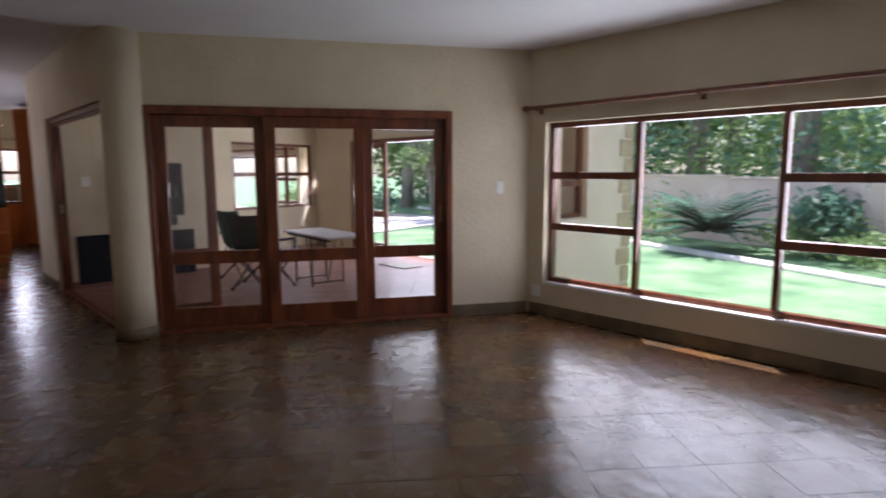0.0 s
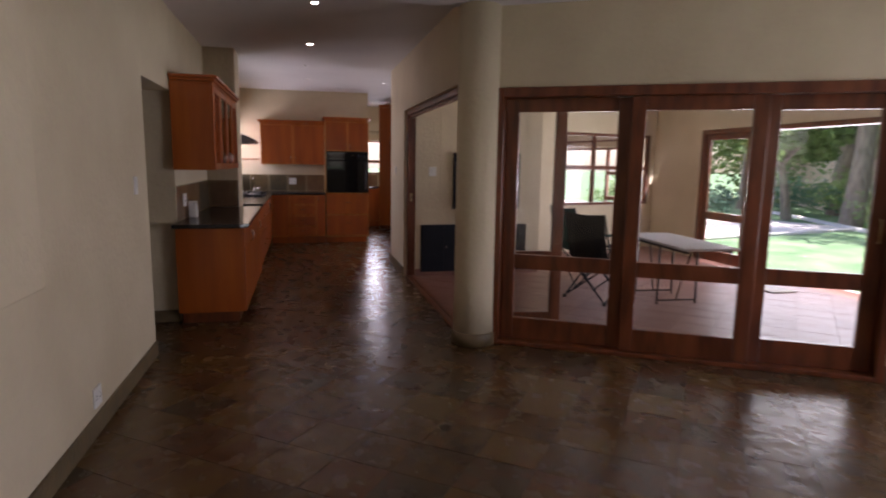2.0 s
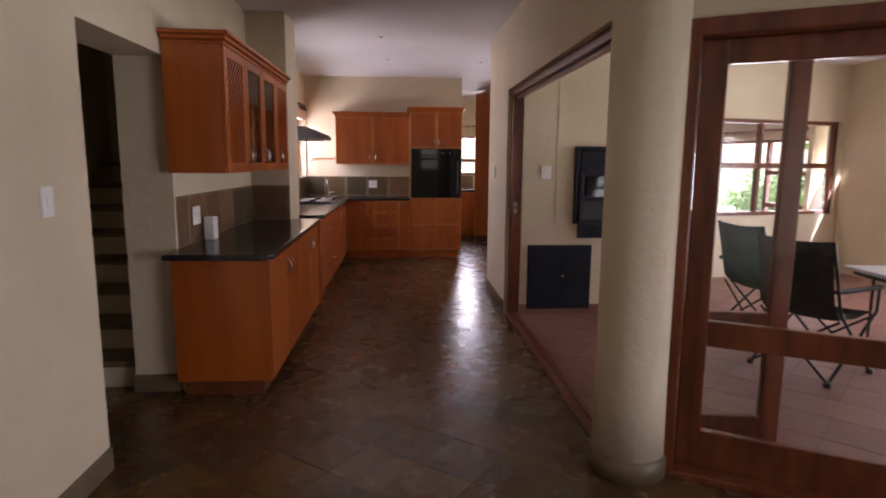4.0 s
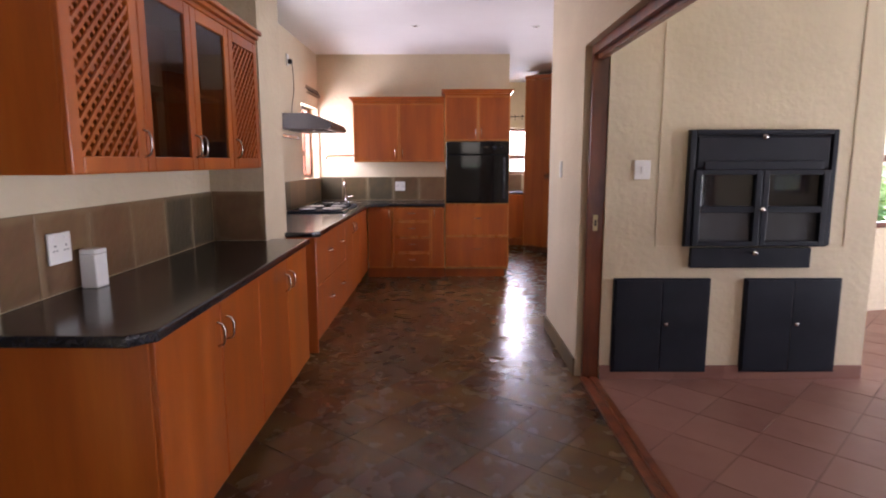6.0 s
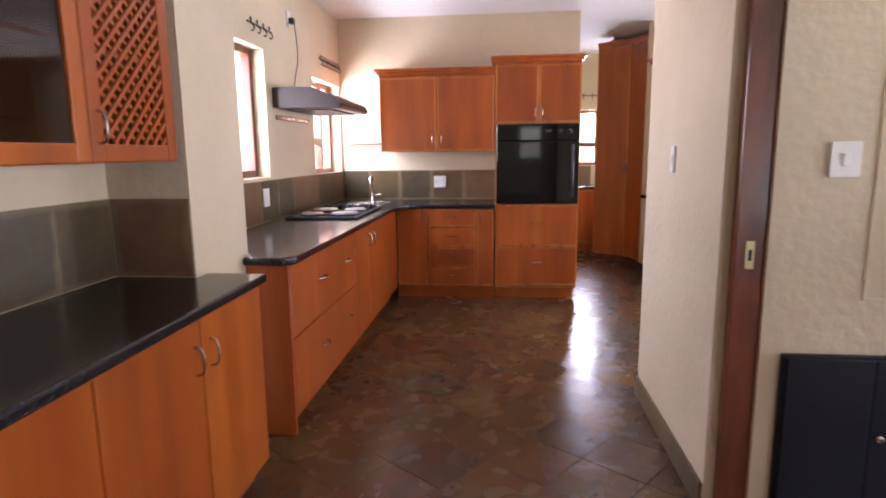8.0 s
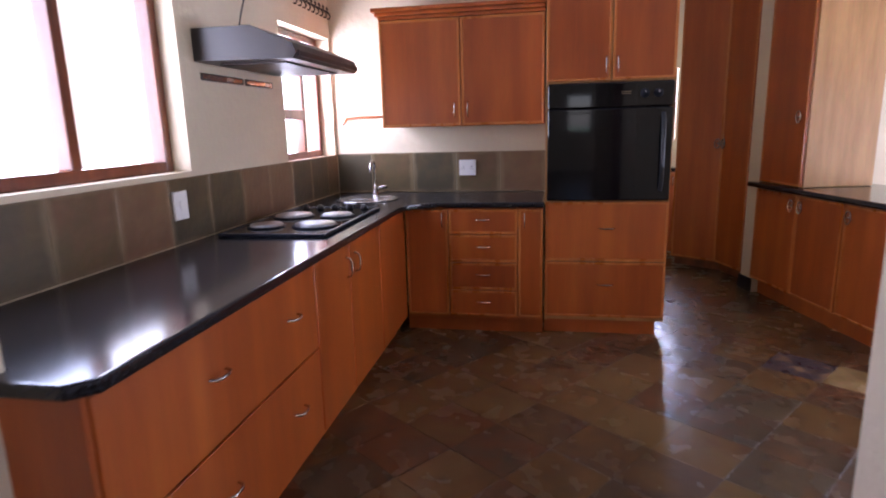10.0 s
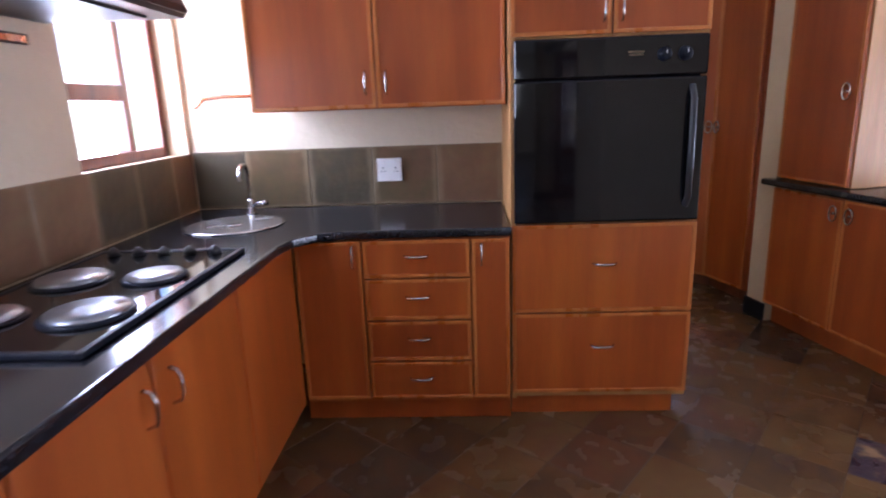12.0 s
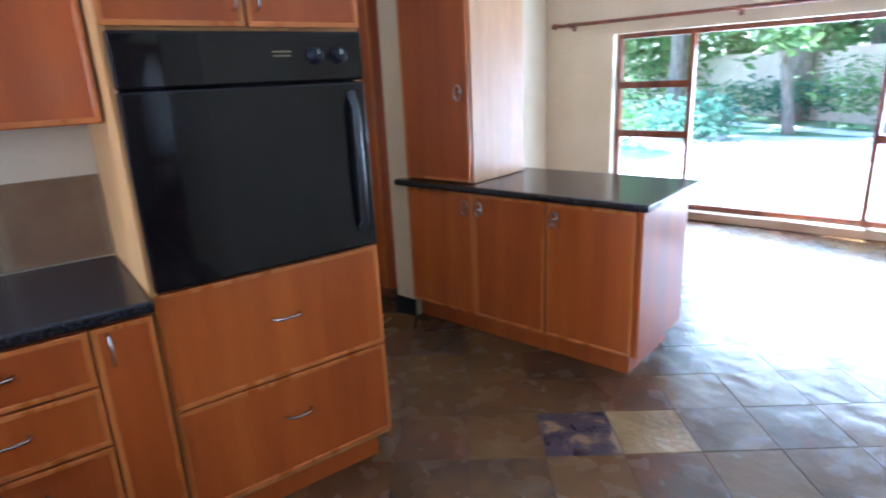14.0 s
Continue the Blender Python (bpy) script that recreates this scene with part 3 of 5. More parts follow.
def front(parent, name, u0, u1, z0, z1, y=0.0, thick=0.02, pull=None, mat=WOOD, lip=True):
    """A door or drawer front with a raised edge, in its unit's frame (x along, -y towards the room). pull: (u, z, 'v' or 'h')."""
    g = 0.004
    ob = joined(name, [(u0 + g, u1 - g, y - thick, y, z0 + g, z1 - g)], mat, parent, 0.004)
    if lip:
        s, t = 0.016, 0.005
        a, b, c, d = u0 + g, u1 - g, z0 + g, z1 - g
        # raised lip, with its edge highlight put into the lighter colour
        joined("edge", [(a, b, y - thick - t, y - thick + 0.001, d - s, d), (a, b, y - thick - t, y - thick + 0.001, c, c + s), (a, a + s, y - thick - t, y - thick + 0.001, c + s, d - s), (b - s, b, y - thick - t, y - thick + 0.001, c + s, d - s)], WOOD_EDGE_HIGHLIGHT, ob, 0.002)
    if pull:
        u, z, way = pull
        bow_handle(ob, (u, y - thick - 0.004, z), (0, 0, 1) if way == "v" else (1, 0, 0), (0, -1, 0))
    return ob


def unit(name, p0, p1, label, category="cabinet"):
    """A cabinet's base: x runs from p0 to p1 along its front, and its y axis points back into it."""
    e = empty(name, *p0)
    e.matrix_world = frame_on(p0, p1)
    return tagged(e, label, category)


def cornice(parent, u0, u1, depth, z, over=0.04, ends=(True, True)):
    a, b = u0 - (over if ends[0] else 0), u1 + (over if ends[1] else 0)
    return joined("cornice", [(u0, u1, -0.022, depth, z, z + 0.025), (u0 - (over * 0.5 if ends[0] else 0), u1 + (over * 0.5 if ends[1] else 0), -0.022 - over * 0.5, depth, z + 0.025, z + 0.05), (a, b, -0.022 - over, depth, z + 0.05, z + 0.075)], WOOD, parent, 0.006)


def slab(name, outline, z0, z1, mat, label, round_edge=0.012):
    """A worktop from its outline on the plan."""
    bm = bmesh.new()
    vs = [bm.verts.new((x, y, z0)) for x, y in outline]
    f = bm.faces.new(vs)
    r = bmesh.ops.extrude_face_region(bm, geom=[f])
    bmesh.ops.translate(bm, vec=(0, 0, z1 - z0), verts=[v for v in r["geom"] if isinstance(v, bmesh.types.BMVert)])
    es = [e for e in bm.edges if abs(e.verts[0].co.z - e.verts[1].co.z) < 1e-5]
    bmesh.ops.bevel(bm, geom=es, offset=round_edge, segments=3, affect="EDGES", profile=0.6)
    return tagged(new(name, mesh_of(bm, name, mat)), label, "worktop")


def lattice(parent, u0, u1, z0, z1, y):
    """Crossed slats in a door's opening."""
    bm = bmesh.new()
    step, wide = 0.036, 0.014
    w, h = u1 - u0, z1 - z0
    for sgn, dy in ((1, 0.0), (-1, -0.007)):
        n = int((w + h) / (step * 1.4142)) + 1
        for i in range(n):
            c = (i + 0.5) * step * 1.4142
            a, b = max(0.0, c - h), min(w, c)
            if b - a < 0.01:
                continue
            x0, zz0 = (a, c - a) if sgn > 0 else (w - a, c - a)
            x1, zz1 = (b, c - b) if sgn > 0 else (w - b, c - b)
            p, q = Vector((u0 + x0, 0, z0 + zz0)), Vector((u0 + x1, 0, z0 + zz1))
            ang = math.atan2(q.z - p.z, q.x - p.x)
            mid = (p + q) / 2
            put_box(bm, -(q - p).length / 2, (q - p).length / 2, -0.0035, 0.0035, -wide / 2, wide / 2, turn=Matrix.Translation((mid.x, y + dy, mid.z)) @ Matrix.Rotation(-ang, 4, "Y"))
    ob = new("lattice", mesh_of(bm, "lattice", WOOD))
    ob.parent = parent
    return ob


def framed_door(parent, u0, u1, z0, z1, kind, pull):
    g, s = 0.0025, 0.06
    d = joined("door", [(u0 + g, u0 + s, -0.022, 0, z0 + g, z1 - g), (u1 - s, u1 - g, -0.022, 0, z0 + g, z1 - g), (u0 + s, u1 - s, -0.022, 0, z0 + g, z0 + s), (u0 + s, u1 - s, -0.022, 0, z1 - s, z1 - g)], WOOD, parent, 0.004)
    if kind == "lattice":
        lattice(d, u0 + s, u1 - s, z0 + s, z1 - s, -0.008)
    else:
        joined("pane", [(u0 + s - 0.004, u1 - s + 0.004, -0.012, -0.008, z0 + s - 0.004, z1 - s + 0.004)], CABINET_GLASS, d)
    bow_handle(d, (pull[0], -0.026, pull[1]), (0, 0, 1), (0, -1, 0))
    return d


# buffet: base unit, worktop and wall cabinet along the corridor
buf = unit("base_cabinet", (-4.9, 0.155), (-6.99, 0.155), "orange cherry base cabinet with four doors under black granite")
buf.matrix_world = pose(-4.95, 0.185, 0, 0, 0, 180)
# x runs towards -x, y towards the wall
joined("body", [(0, 2.04, 0.0, 0.565, 0.1, 0.88)], WOOD, buf, 0.003)
joined("plinth", [(0.05, 2.03, 0.05, 0.54, 0.0, 0.1)], MERANTI, buf)
for i, (a, b) in enumerate(((0.0, 0.545), (0.545, 1.04), (1.04, 1.555), (1.555, 2.04))):
    front(buf, "door", a, b, 0.1, 0.875, pull=((b - 0.05) if i % 2 == 0 else (a + 0.05), 0.74, "v"), lip=False)
slab("worktop", [(-4.835, -0.384), (-4.83, 0.185), (-4.90, 0.252), (-7.02, 0.225), (-7.02, -0.034), (-6.929, -0.034), (-6.929, -0.384)], 0.882, 0.92, GRANITE, "polished black granite worktop on the base cabinet")
up = unit("wall_cabinet", (0, 0), (1, 0), "orange cherry wall cabinet with lattice and glass doors")
up.matrix_world = pose(-4.98, -0.04, 0, 0, 0, 180) @ Matrix.Diagonal((1.033, 1, 1, 1))
Z0, Z1 = 1.39, 2.13
joined("body", [(0, 0.018, 0.0, 0.33, Z0, Z1), (1.786, 1.804, 0.0, 0.33, Z0, Z1), (0.018, 1.786, 0.0, 0.33, Z0, Z0 + 0.018), (0.018, 1.786, 0.0, 0.33, Z1 - 0.018, Z1), (0.018, 1.786, 0.316, 0.33, Z0 + 0.018, Z1 - 0.018), (0.44, 0.458, 0.0, 0.31, Z0 + 0.018, Z1 - 0.018), (1.346, 1.364, 0.0, 0.31, Z0 + 0.018, Z1 - 0.018)], WOOD, up)
joined("shelf", [(0.02, 0.438, 0.02, 0.31, 1.74, 1.756), (0.46, 1.344, 0.02, 0.31, 1.74, 1.756), (1.366, 1.784, 0.02, 0.31, 1.74, 1.756)], WOOD, up)
framed_door(up, 0.0, 0.451, Z0, Z1, "lattice", (0.42, 1.5))
framed_door(up, 0.451, 0.902, Z0, Z1, "glass", (0.872, 1.5))
framed_door(up, 0.902, 1.353, Z0, Z1, "glass", (0.932, 1.5))
framed_door(up, 1.353, 1.804, Z0, Z1, "lattice", (1.383, 1.5))
cornice(up, 0, 1.804, 0.33, Z1, ends=(True, False))

# main kitchen run along the window wall
run = unit("base_cabinet", (0, 0), (1, 0), "orange cherry kitchen base cabinet with drawers and doors")
run.matrix_world = pose(-7.385, 0.16, 0, 0, 0, 180)
joined("body", [(0, 0.018, -0.018, 0.63, 0.0, 0.88), (0.018, 2.86, 0.0, 0.63, 0.1, 0.88)], WOOD, run, 0.003)
joined("plinth", [(0.02, 2.8, 0.05, 0.6, 0.0, 0.1)], WOOD, run)
for z0, z1 in ((0.1, 0.5), (0.5, 0.875)):
    d = front(run, "drawer", 0.02, 1.26, z0, z1, lip=False)
    for u in (0.49, 1.015):
        bow_handle(d, (u, -0.024, (z0 + z1) / 2 + 0.03), (1, 0, 0), (0, -1, 0), 0.09)
front(run, "door", 1.26, 1.705, 0.1, 0.875, pull=(1.65, 0.76, "v"), lip=False)
front(run, "door", 1.705, 2.24, 0.1, 0.875, pull=(1.775, 0.76, "v"), lip=False)
front(run, "door", 2.24, 2.86, 0.1, 0.875, lip=False)
# end run below the window corner: x towards +y, back towards -x
end = unit("base_cabinet", (0, 0), (1, 0), "cherry kitchen base cabinet with four narrow drawers")
end.matrix_world = pose(-10.265, 0.185, 0, 0, 0, 90)
joined("body", [(0.0, 0.938, 0.0, 0.6, 0.1, 0.88)], WOOD, end, 0.003)
joined("plinth", [(-0.01, 0.94, 0.03, 0.6, 0.0, 0.1)], WOOD, end)
front(end, "door", 0.0, 0.3, 0.12, 0.875, pull=(0.26, 0.8, "v"))
for z0, z1 in ((0.12, 0.31), (0.31, 0.505), (0.505, 0.70), (0.70, 0.875)):
    front(end, "drawer", 0.3, 0.77, z0, z1, pull=(0.535, (z0 + z1) / 2 + 0.015, "h"))
front(end, "door", 0.77, 0.94, 0.12, 0.875, pull=(0.815, 0.8, "v"))
kitchen_top = slab("worktop", [(-7.36, -0.035), (-7.36, 0.16), (-7.41, 0.215), (-9.98, 0.215), (-10.1, 0.235), (-10.19, 0.31), (-10.225, 0.42), (-10.225, 1.128), (-10.89, 1.128), (-10.89, -0.51), (-7.425, -0.51), (-7.425, -0.035)], 0.882, 0.92, GRANITE, "polished black granite kitchen worktop with a curved inner corner")

# oven tower
tower = unit("oven_tower", (0, 0), (1, 0), "tall cherry cabinet holding the built-in oven")
tower.matrix_world = pose(-10.30, 1.132, 0, 0, 0, 90)
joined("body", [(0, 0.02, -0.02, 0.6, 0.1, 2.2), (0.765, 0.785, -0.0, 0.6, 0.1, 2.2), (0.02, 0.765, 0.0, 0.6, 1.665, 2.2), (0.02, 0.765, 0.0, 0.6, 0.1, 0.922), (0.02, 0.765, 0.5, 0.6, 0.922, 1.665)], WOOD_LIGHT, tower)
joined("plinth", [(0.0, 0.74, 0.03, 0.55, 0.0, 0.1)], WOOD, tower)
front(tower, "drawer", 0.0, 0.785, 0.125, 0.515, pull=(0.4, 0.36, "h"))
front(tower, "drawer", 0.0, 0.785, 0.515, 0.918, pull=(0.4, 0.74, "h"))
front(tower, "door", 0.0, 0.4, 1.672, 2.2, pull=(0.365, 1.77, "v"))
front(tower, "door", 0.4, 0.785, 1.672, 2.2, pull=(0.435, 1.77, "v"))
cornice(tower, 0, 0.785, 0.6, 2.2)
oven = unit("oven", (0, 0), (1, 0), "black glass built-in oven with two dials", "oven")
oven.matrix_world = pose(-10.30, 1.132, 0, 0, 0, 90)
joined("body", [(0.025, 0.76, 0.0, 0.49, 0.93, 1.66)], BLACK_STEEL, oven)
joined("door", [(0.012, 0.774, -0.045, -0.002, 0.925, 1.505)], BLACK_GLASS, oven, 0.008)
joined("panel", [(0.012, 0.774, -0.045, -0.002, 1.509, 1.663)], BLACK_GLASS, oven, 0.008)
tube("handle", [(0.715, -0.045, 0.99), (0.715, -0.075, 1.03), (0.715, -0.08, 1.2), (0.715, -0.075, 1.42), (0.715, -0.045, 1.47)], 0.013, BLACK_PLASTIC, oven)
for u in (0.60, 0.68):
    k = lathe("dial", [(0.028, 0), (0.028, 0.006), (0.022, 0.009), (0.020, 0.026), (0.016, 0.03)], BLACK_STEEL, oven, steps=20)
    k.matrix_local = pose(u, -0.045, 1.59, 90)
    joined("mark", [(u - 0.0015, u + 0.0015, -0.0765, -0.075, 1.592, 1.606)], WHITE_PLASTIC, oven)
joined("badge", [(0.46, 0.52, -0.0462, -0.045, 1.60, 1.606), (0.462, 0.518, -0.0462, -0.045, 1.588, 1.594)], SKIRT, oven)
wc = unit("wall_cabinet", (0, 0), (1, 0), "cherry two-door wall cabinet above the worktop")
wc.matrix_world = pose(-10.45, 0.005, 0, 0, 0, 90)
joined("body", [(0, 1.12, 0, 0.43, 1.42, 2.13)], WOOD, wc, 0.003)
front(wc, "door", 0, 0.56, 1.42, 2.13, pull=(0.515, 1.53, "v"))
front(wc, "door", 0.56, 1.12, 1.42, 2.13, pull=(0.605, 1.53, "v"))
cornice(wc, 0, 1.12, 0.43, 2.13, ends=(True, False))

# hob, sink and tap
HOB_PLATE = material("worn_hob_plate", [(0.30, 0.31, 0.33), (0.42, 0.43, 0.45)], 0.34, metal=1.0, scale=20, bump=0.03)
hob = unit("hob", (0, 0), (1, 0), "black four-plate electric hob set in the worktop", "hob")
hob.matrix_world = pose(-9.44, -0.165, 0.921)
joined("tray", [(-0.46, 0.46, -0.26, 0.26, 0, 0.012)], BLACK_GLASS, hob, 0.005)
joined("rim", [(-0.475, 0.475, -0.275, -0.255, 0, 0.016), (-0.475, 0.475, 0.255, 0.275, 0, 0.016), (-0.475, -0.455, -0.255, 0.255, 0, 0.016), (0.455, 0.475, -0.255, 0.255, 0, 0.016)], BLACK_STEEL, hob, 0.004)
for x, y, r in ((0.22, 0.125, 0.105), (0.25, -0.13, 0.085), (-0.11, 0.125, 0.085), (-0.09, -0.13, 0.105)):
    lathe("plate", [(r + 0.012, 0), (r + 0.012, 0.006), (r, 0.008)], BLACK_STEEL, hob, (x, y, 0.012))
    lathe("disc", [(r, 0), (r - 0.004, 0.014), (r * 0.3, 0.0135), (0.001, 0.0135)], HOB_PLATE, hob, (x, y, 0.015))
for y in (-0.19, -0.095, 0.0, 0.095, 0.19):
    lathe("dial", [(0.022, 0), (0.02, 0.018), (0.012, 0.024), (0.008, 0.03)], BLACK_PLASTIC, hob, (-0.41, y, 0.012), 16)
sink = lathe("sink", [(0.225, 0.0), (0.225, 0.004), (0.21, 0.005), (0.2, 0.002), (0.195, 0.0015), (0.001, 0.0012)], STEEL, at=(-10.42, -0.13, 0.922), steps=40)
tagged(sink, "round stainless steel sink in the worktop corner", "sink")
lathe("drain", [(0.04, 0.0), (0.038, 0.003), (0.02, 0.002)], CHROME, sink, (0, 0, 0.002), 20)
tap = empty("tap", -10.70, -0.15, 0.921)
tagged(tap, "chrome swan-neck sink mixer tap", "tap")
lathe("base", [(0.026, 0), (0.026, 0.012), (0.018, 0.02), (0.018, 0.07), (0.014, 0.08)], CHROME, tap, steps=20)
tube("spout", [(0, 0, 0.07), (0, 0, 0.2)] + [(0.055 - 0.055 * math.cos(a), 0, 0.2 + 0.055 * math.sin(a)) for a in (0.3, 0.7, 1.1, 1.57, 2.0, 2.5, 3.0)] + [(0.112, 0, 0.18)], 0.011, CHROME, tap)
tube("lever", [(0.0, 0, 0.04), (0.03, 0.045, 0.06), (0.05, 0.085, 0.065)], 0.009, CHROME, tap)
lathe("knob", [(0.006, 0), (0.019, 0.004), (0.019, 0.02), (0.006, 0.024)], CHROME, tap, (0.05, 0.088, 0.055), 12)

# extractor hood with its plug and cable
hood = unit("cooker_hood", (0, 0), (1, 0), "dark brown slim cooker hood on the wall", "cooker hood")
hood.matrix_world = pose(-9.05, -0.52, 0, 0, 0, 180)
bm = bmesh.new()
prof = [(0.0, 1.755), (0.0, 1.905), (-0.3, 1.905), (-0.5, 1.82), (-0.52, 1.775), (-0.5, 1.75)]
rings = [[bm.verts.new((u, y, z)) for y, z in prof] for u in (0.0, 0.9)]
bm.faces.new(rings[0]), bm.faces.new(rings[1])
for i in range(len(prof)):
    j = (i + 1) % len(prof)
    bm.faces.new((rings[0][i], rings[0][j], rings[1][j], rings[1][i]))
HOOD_BROWN = material("brown_enamel", [(0.016, 0.011, 0.010), (0.024, 0.018, 0.016)], 0.36, bump=0)
body = new("body", mesh_of(bm, "body", HOOD_BROWN))
body.parent = hood
joined("filter", [(0.1, 0.8, -0.42, -0.08, 1.742, 1.752)], IRON, hood)
joined("trim", [(0.02, 0.88, -0.524, -0.515, 1.762, 1.788)], HOOD_BROWN, hood, 0.003)


def vent(x, z, wide):
    v = unit("wall_vent", (0, 0), (1, 0), "dark slotted vent bar on the wall", "vent")
    v.matrix_world = pose(x, -0.52, z, 0, 0, 180)
    joined("plate", [(0, wide, -0.01, 0, -0.018, 0.018)], IRON, v, 0.003)
    joined("slots", [(0.01 + i * 0.02, 0.022 + i * 0.02, -0.0115, -0.0095, -0.01, 0.01) for i in range(int(wide / 0.02) - 1)], STEEL, v)


vent(-9.09, 1.69, 0.4)
vent(-9.52, 1.69, 0.32)


def hook_rail(m, n, wide):
    r = unit("hook_rail", (0, 0), (1, 0), "wrought iron wall rail with curled hooks", "hooks")
    r.matrix_world = m
    tube("bar", [(0, -0.012, 0), (wide, -0.012, 0)], 0.006, IRON, r)
    for i in range(n):
        u = wide * (i + 0.5) / n
        tube("hook", [(u, -0.012, 0), (u, -0.03, -0.015), (u, -0.04, -0.035), (u, -0.03, -0.055), (u, -0.015, -0.05)], 0.005, IRON, r)
        tube("curl", [(u, -0.012, 0), (u + 0.012, -0.015, 0.02), (u, -0.015, 0.032), (u - 0.01, -0.015, 0.02)], 0.005, IRON, r)


hook_rail(pose(-8.66, -0.52, 2.3, 0, 0, 180), 4, 0.42)
hook_rail(pose(-10.2, -0.52, 2.29, 0, 0, 180), 9, 0.68)
hook_rail(pose(-13.6, 2.05, 2.2, 0, 0, 90), 4, 0.5)
plug = unit("plug_and_cable", (0, 0), (1, 0), "black plug and hanging cable of the cooker hood", "cable")
plug.matrix_world = pose(-9.46, -0.52, 0, 0, 0, 180)
joined("socket", [(-0.04, 0.04, -0.014, 0, 2.42, 2.54)], WHITE_PLASTIC, plug, 0.004)
joined("plug", [(-0.022, 0.022, -0.055, -0.014, 2.44, 2.485)], BLACK_PLASTIC, plug, 0.006)
tube("cable", [(0, -0.05, 2.45), (0.015, -0.055, 2.38), (0.05, -0.05, 2.28), (0.07, -0.045, 2.2), (0.06, -0.04, 2.12), (0.02, -0.035, 2.04), (-0.01, -0.035, 1.97), (-0.02, -0.04, 1.905)], 0.004, BLACK_PLASTIC, plug)
roll = unit("roll_holder", (0, 0), (1, 0), "wooden paper-roll holder on the wall", "holder")
roll.matrix_world = pose(-10.9, -0.42, 1.5, 0, 0, 90)
tube("bar", [(0, 0, -0.005), (0.0, -0.06, -0.04), (0.0, -0.1, -0.05)], 0.008, WOOD, roll)
tube("arm", [(0, -0.012, 0), (0.12, -0.02, 0.008), (0.24, -0.02, 0.005), (0.36, -0.012, 0.01)], 0.008, WOOD, roll)


# sockets and switches: x along the wall, -y out of it
def plate(name, m, wide, high, label, kind):
    p = unit(name, (0, 0), (1, 0), label, "socket" if kind != "switch" else "switch")
    p.matrix_world = m
    joined("plate", [(-wide / 2, wide / 2, -0.011, 0, -high / 2, high / 2)], WHITE_PLASTIC, p, 0.003)
    if kind == "socket":
        for u in (-wide / 4, wide / 4):
            joined("pins", [(u - 0.003, u + 0.003, -0.0125, -0.0105, 0.006, 0.014), (u - 0.012, u - 0.007, -0.0125, -0.0105, -0.012, -0.006), (u + 0.007, u + 0.012, -0.0125, -0.0105, -0.012, -0.006)], BLACK_PLASTIC, p)
            joined("rocker", [(u - 0.009, u + 0.009, -0.015, -0.0105, high / 2 - 0.026, high / 2 - 0.012)], WHITE_PLASTIC, p, 0.002)
    elif kind == "switch":
        joined("rocker", [(-0.012, 0.012, -0.016, -0.0105, -0.022, 0.022)], WHITE_PLASTIC, p, 0.003)
    return p


plate("wall_socket", pose(-10.89, 0.54, 1.105, 0, 0, 90), 0.13, 0.12, "white double wall socket on the slate splashback", "socket")
plate("wall_socket", pose(-5.40, -0.372, 1.1, 0, 0, 180), 0.13, 0.12, "white double wall socket on the slate splashback", "socket")
plate("isolator_switch", pose(-8.79, -0.508, 1.1, 0, 0, 180), 0.1, 0.13, "white stove isolator switch on the splashback", "switch")
plate("wall_socket", pose(-2.79, -0.378, 0.205, 0, 0, 180), 0.11, 0.11, "white wall socket above the skirting", "socket")
plate("light_switch", pose(-3.78, -0.378, 1.3, 0, 0, 180), 0.075, 0.12, "white light switch beside the stair opening", "switch")
plate("light_switch", pose(-7.54, 2.0, 1.37), 0.05, 0.12, "cream narrow light switch on corridor wall", "switch")
plate("light_switch", pose(-6.85, 2.365, 1.375, 0, 0, 90), 0.1, 0.12, "white light switch beside the braai", "switch")
plate("light_switch", frame_on(SLIDE_A, CORNER) @ pose(SLIDE_LEN + 0.5, 0, 1.32), 0.075, 0.12, "white light switch near the room corner", "switch")
plate("wall_socket", pose(-2.01, 5.40, 0.25), 0.11, 0.11, "white wall socket near the corner", "socket")
box_ob = unit("socket_adapter", (0, 0), (1, 0), "white upright plastic box standing on the worktop", "box")
box_ob.matrix_world = pose(-5.525, -0.315, 0.9205, 0, 0, 175)
joined("case", [(-0.038, 0.038, -0.035, 0.035, 0, 0.16)], WHITE_PLASTIC, box_ob, 0.006)
joined("seam", [(-0.0382, 0.0382, -0.0355, 0.0355, 0.139, 0.141)], STEEL, box_ob)


# slate splashback tiles, each a tile of its own
def splash(label, m, widths, high):
    """A row of tiles; widths run along the wall."""
    s = unit("splashback", (0, 0), (1, 0), label, "splashback")
    s.matrix_world = m
    tagged(s, kind="structure")
    joined("bed", [(0, sum(widths), -0.002, 0.0, 0.921, 0.921 + high)], PALE_GROUT, s)
    meshes, u = {}, 0.0
    for wide in widths:
        if wide not in meshes:
            bm = bmesh.new()
            put_box(bm, -wide / 2 + 0.002, wide / 2 - 0.002, -0.008, -0.002, 0.0015, high, 0.002)
            meshes[wide] = mesh_of(bm, "tile", SPLASH)
        t = new("tile", meshes[wide])
        t.parent = s
        t.location = (u + wide / 2, 0, 0.921)
        u += wide
    return s


splash("dark slate tile splashback above the buffet", pose(-5.09, -0.385, 0, 0, 0, 180), [0.2, 0.335, 0.335, 0.335, 0.335, 0.3], 0.32)
splash("dark slate tile splashback on the wall return", pose(-6.93, -0.375, 0, 0, 0, 90), [0.34], 0.32)
splash("slate tile splashback behind the hob", pose(-7.43, -0.52, 0, 0, 0, 180), [0.325] * 10 + [0.21], 0.3)
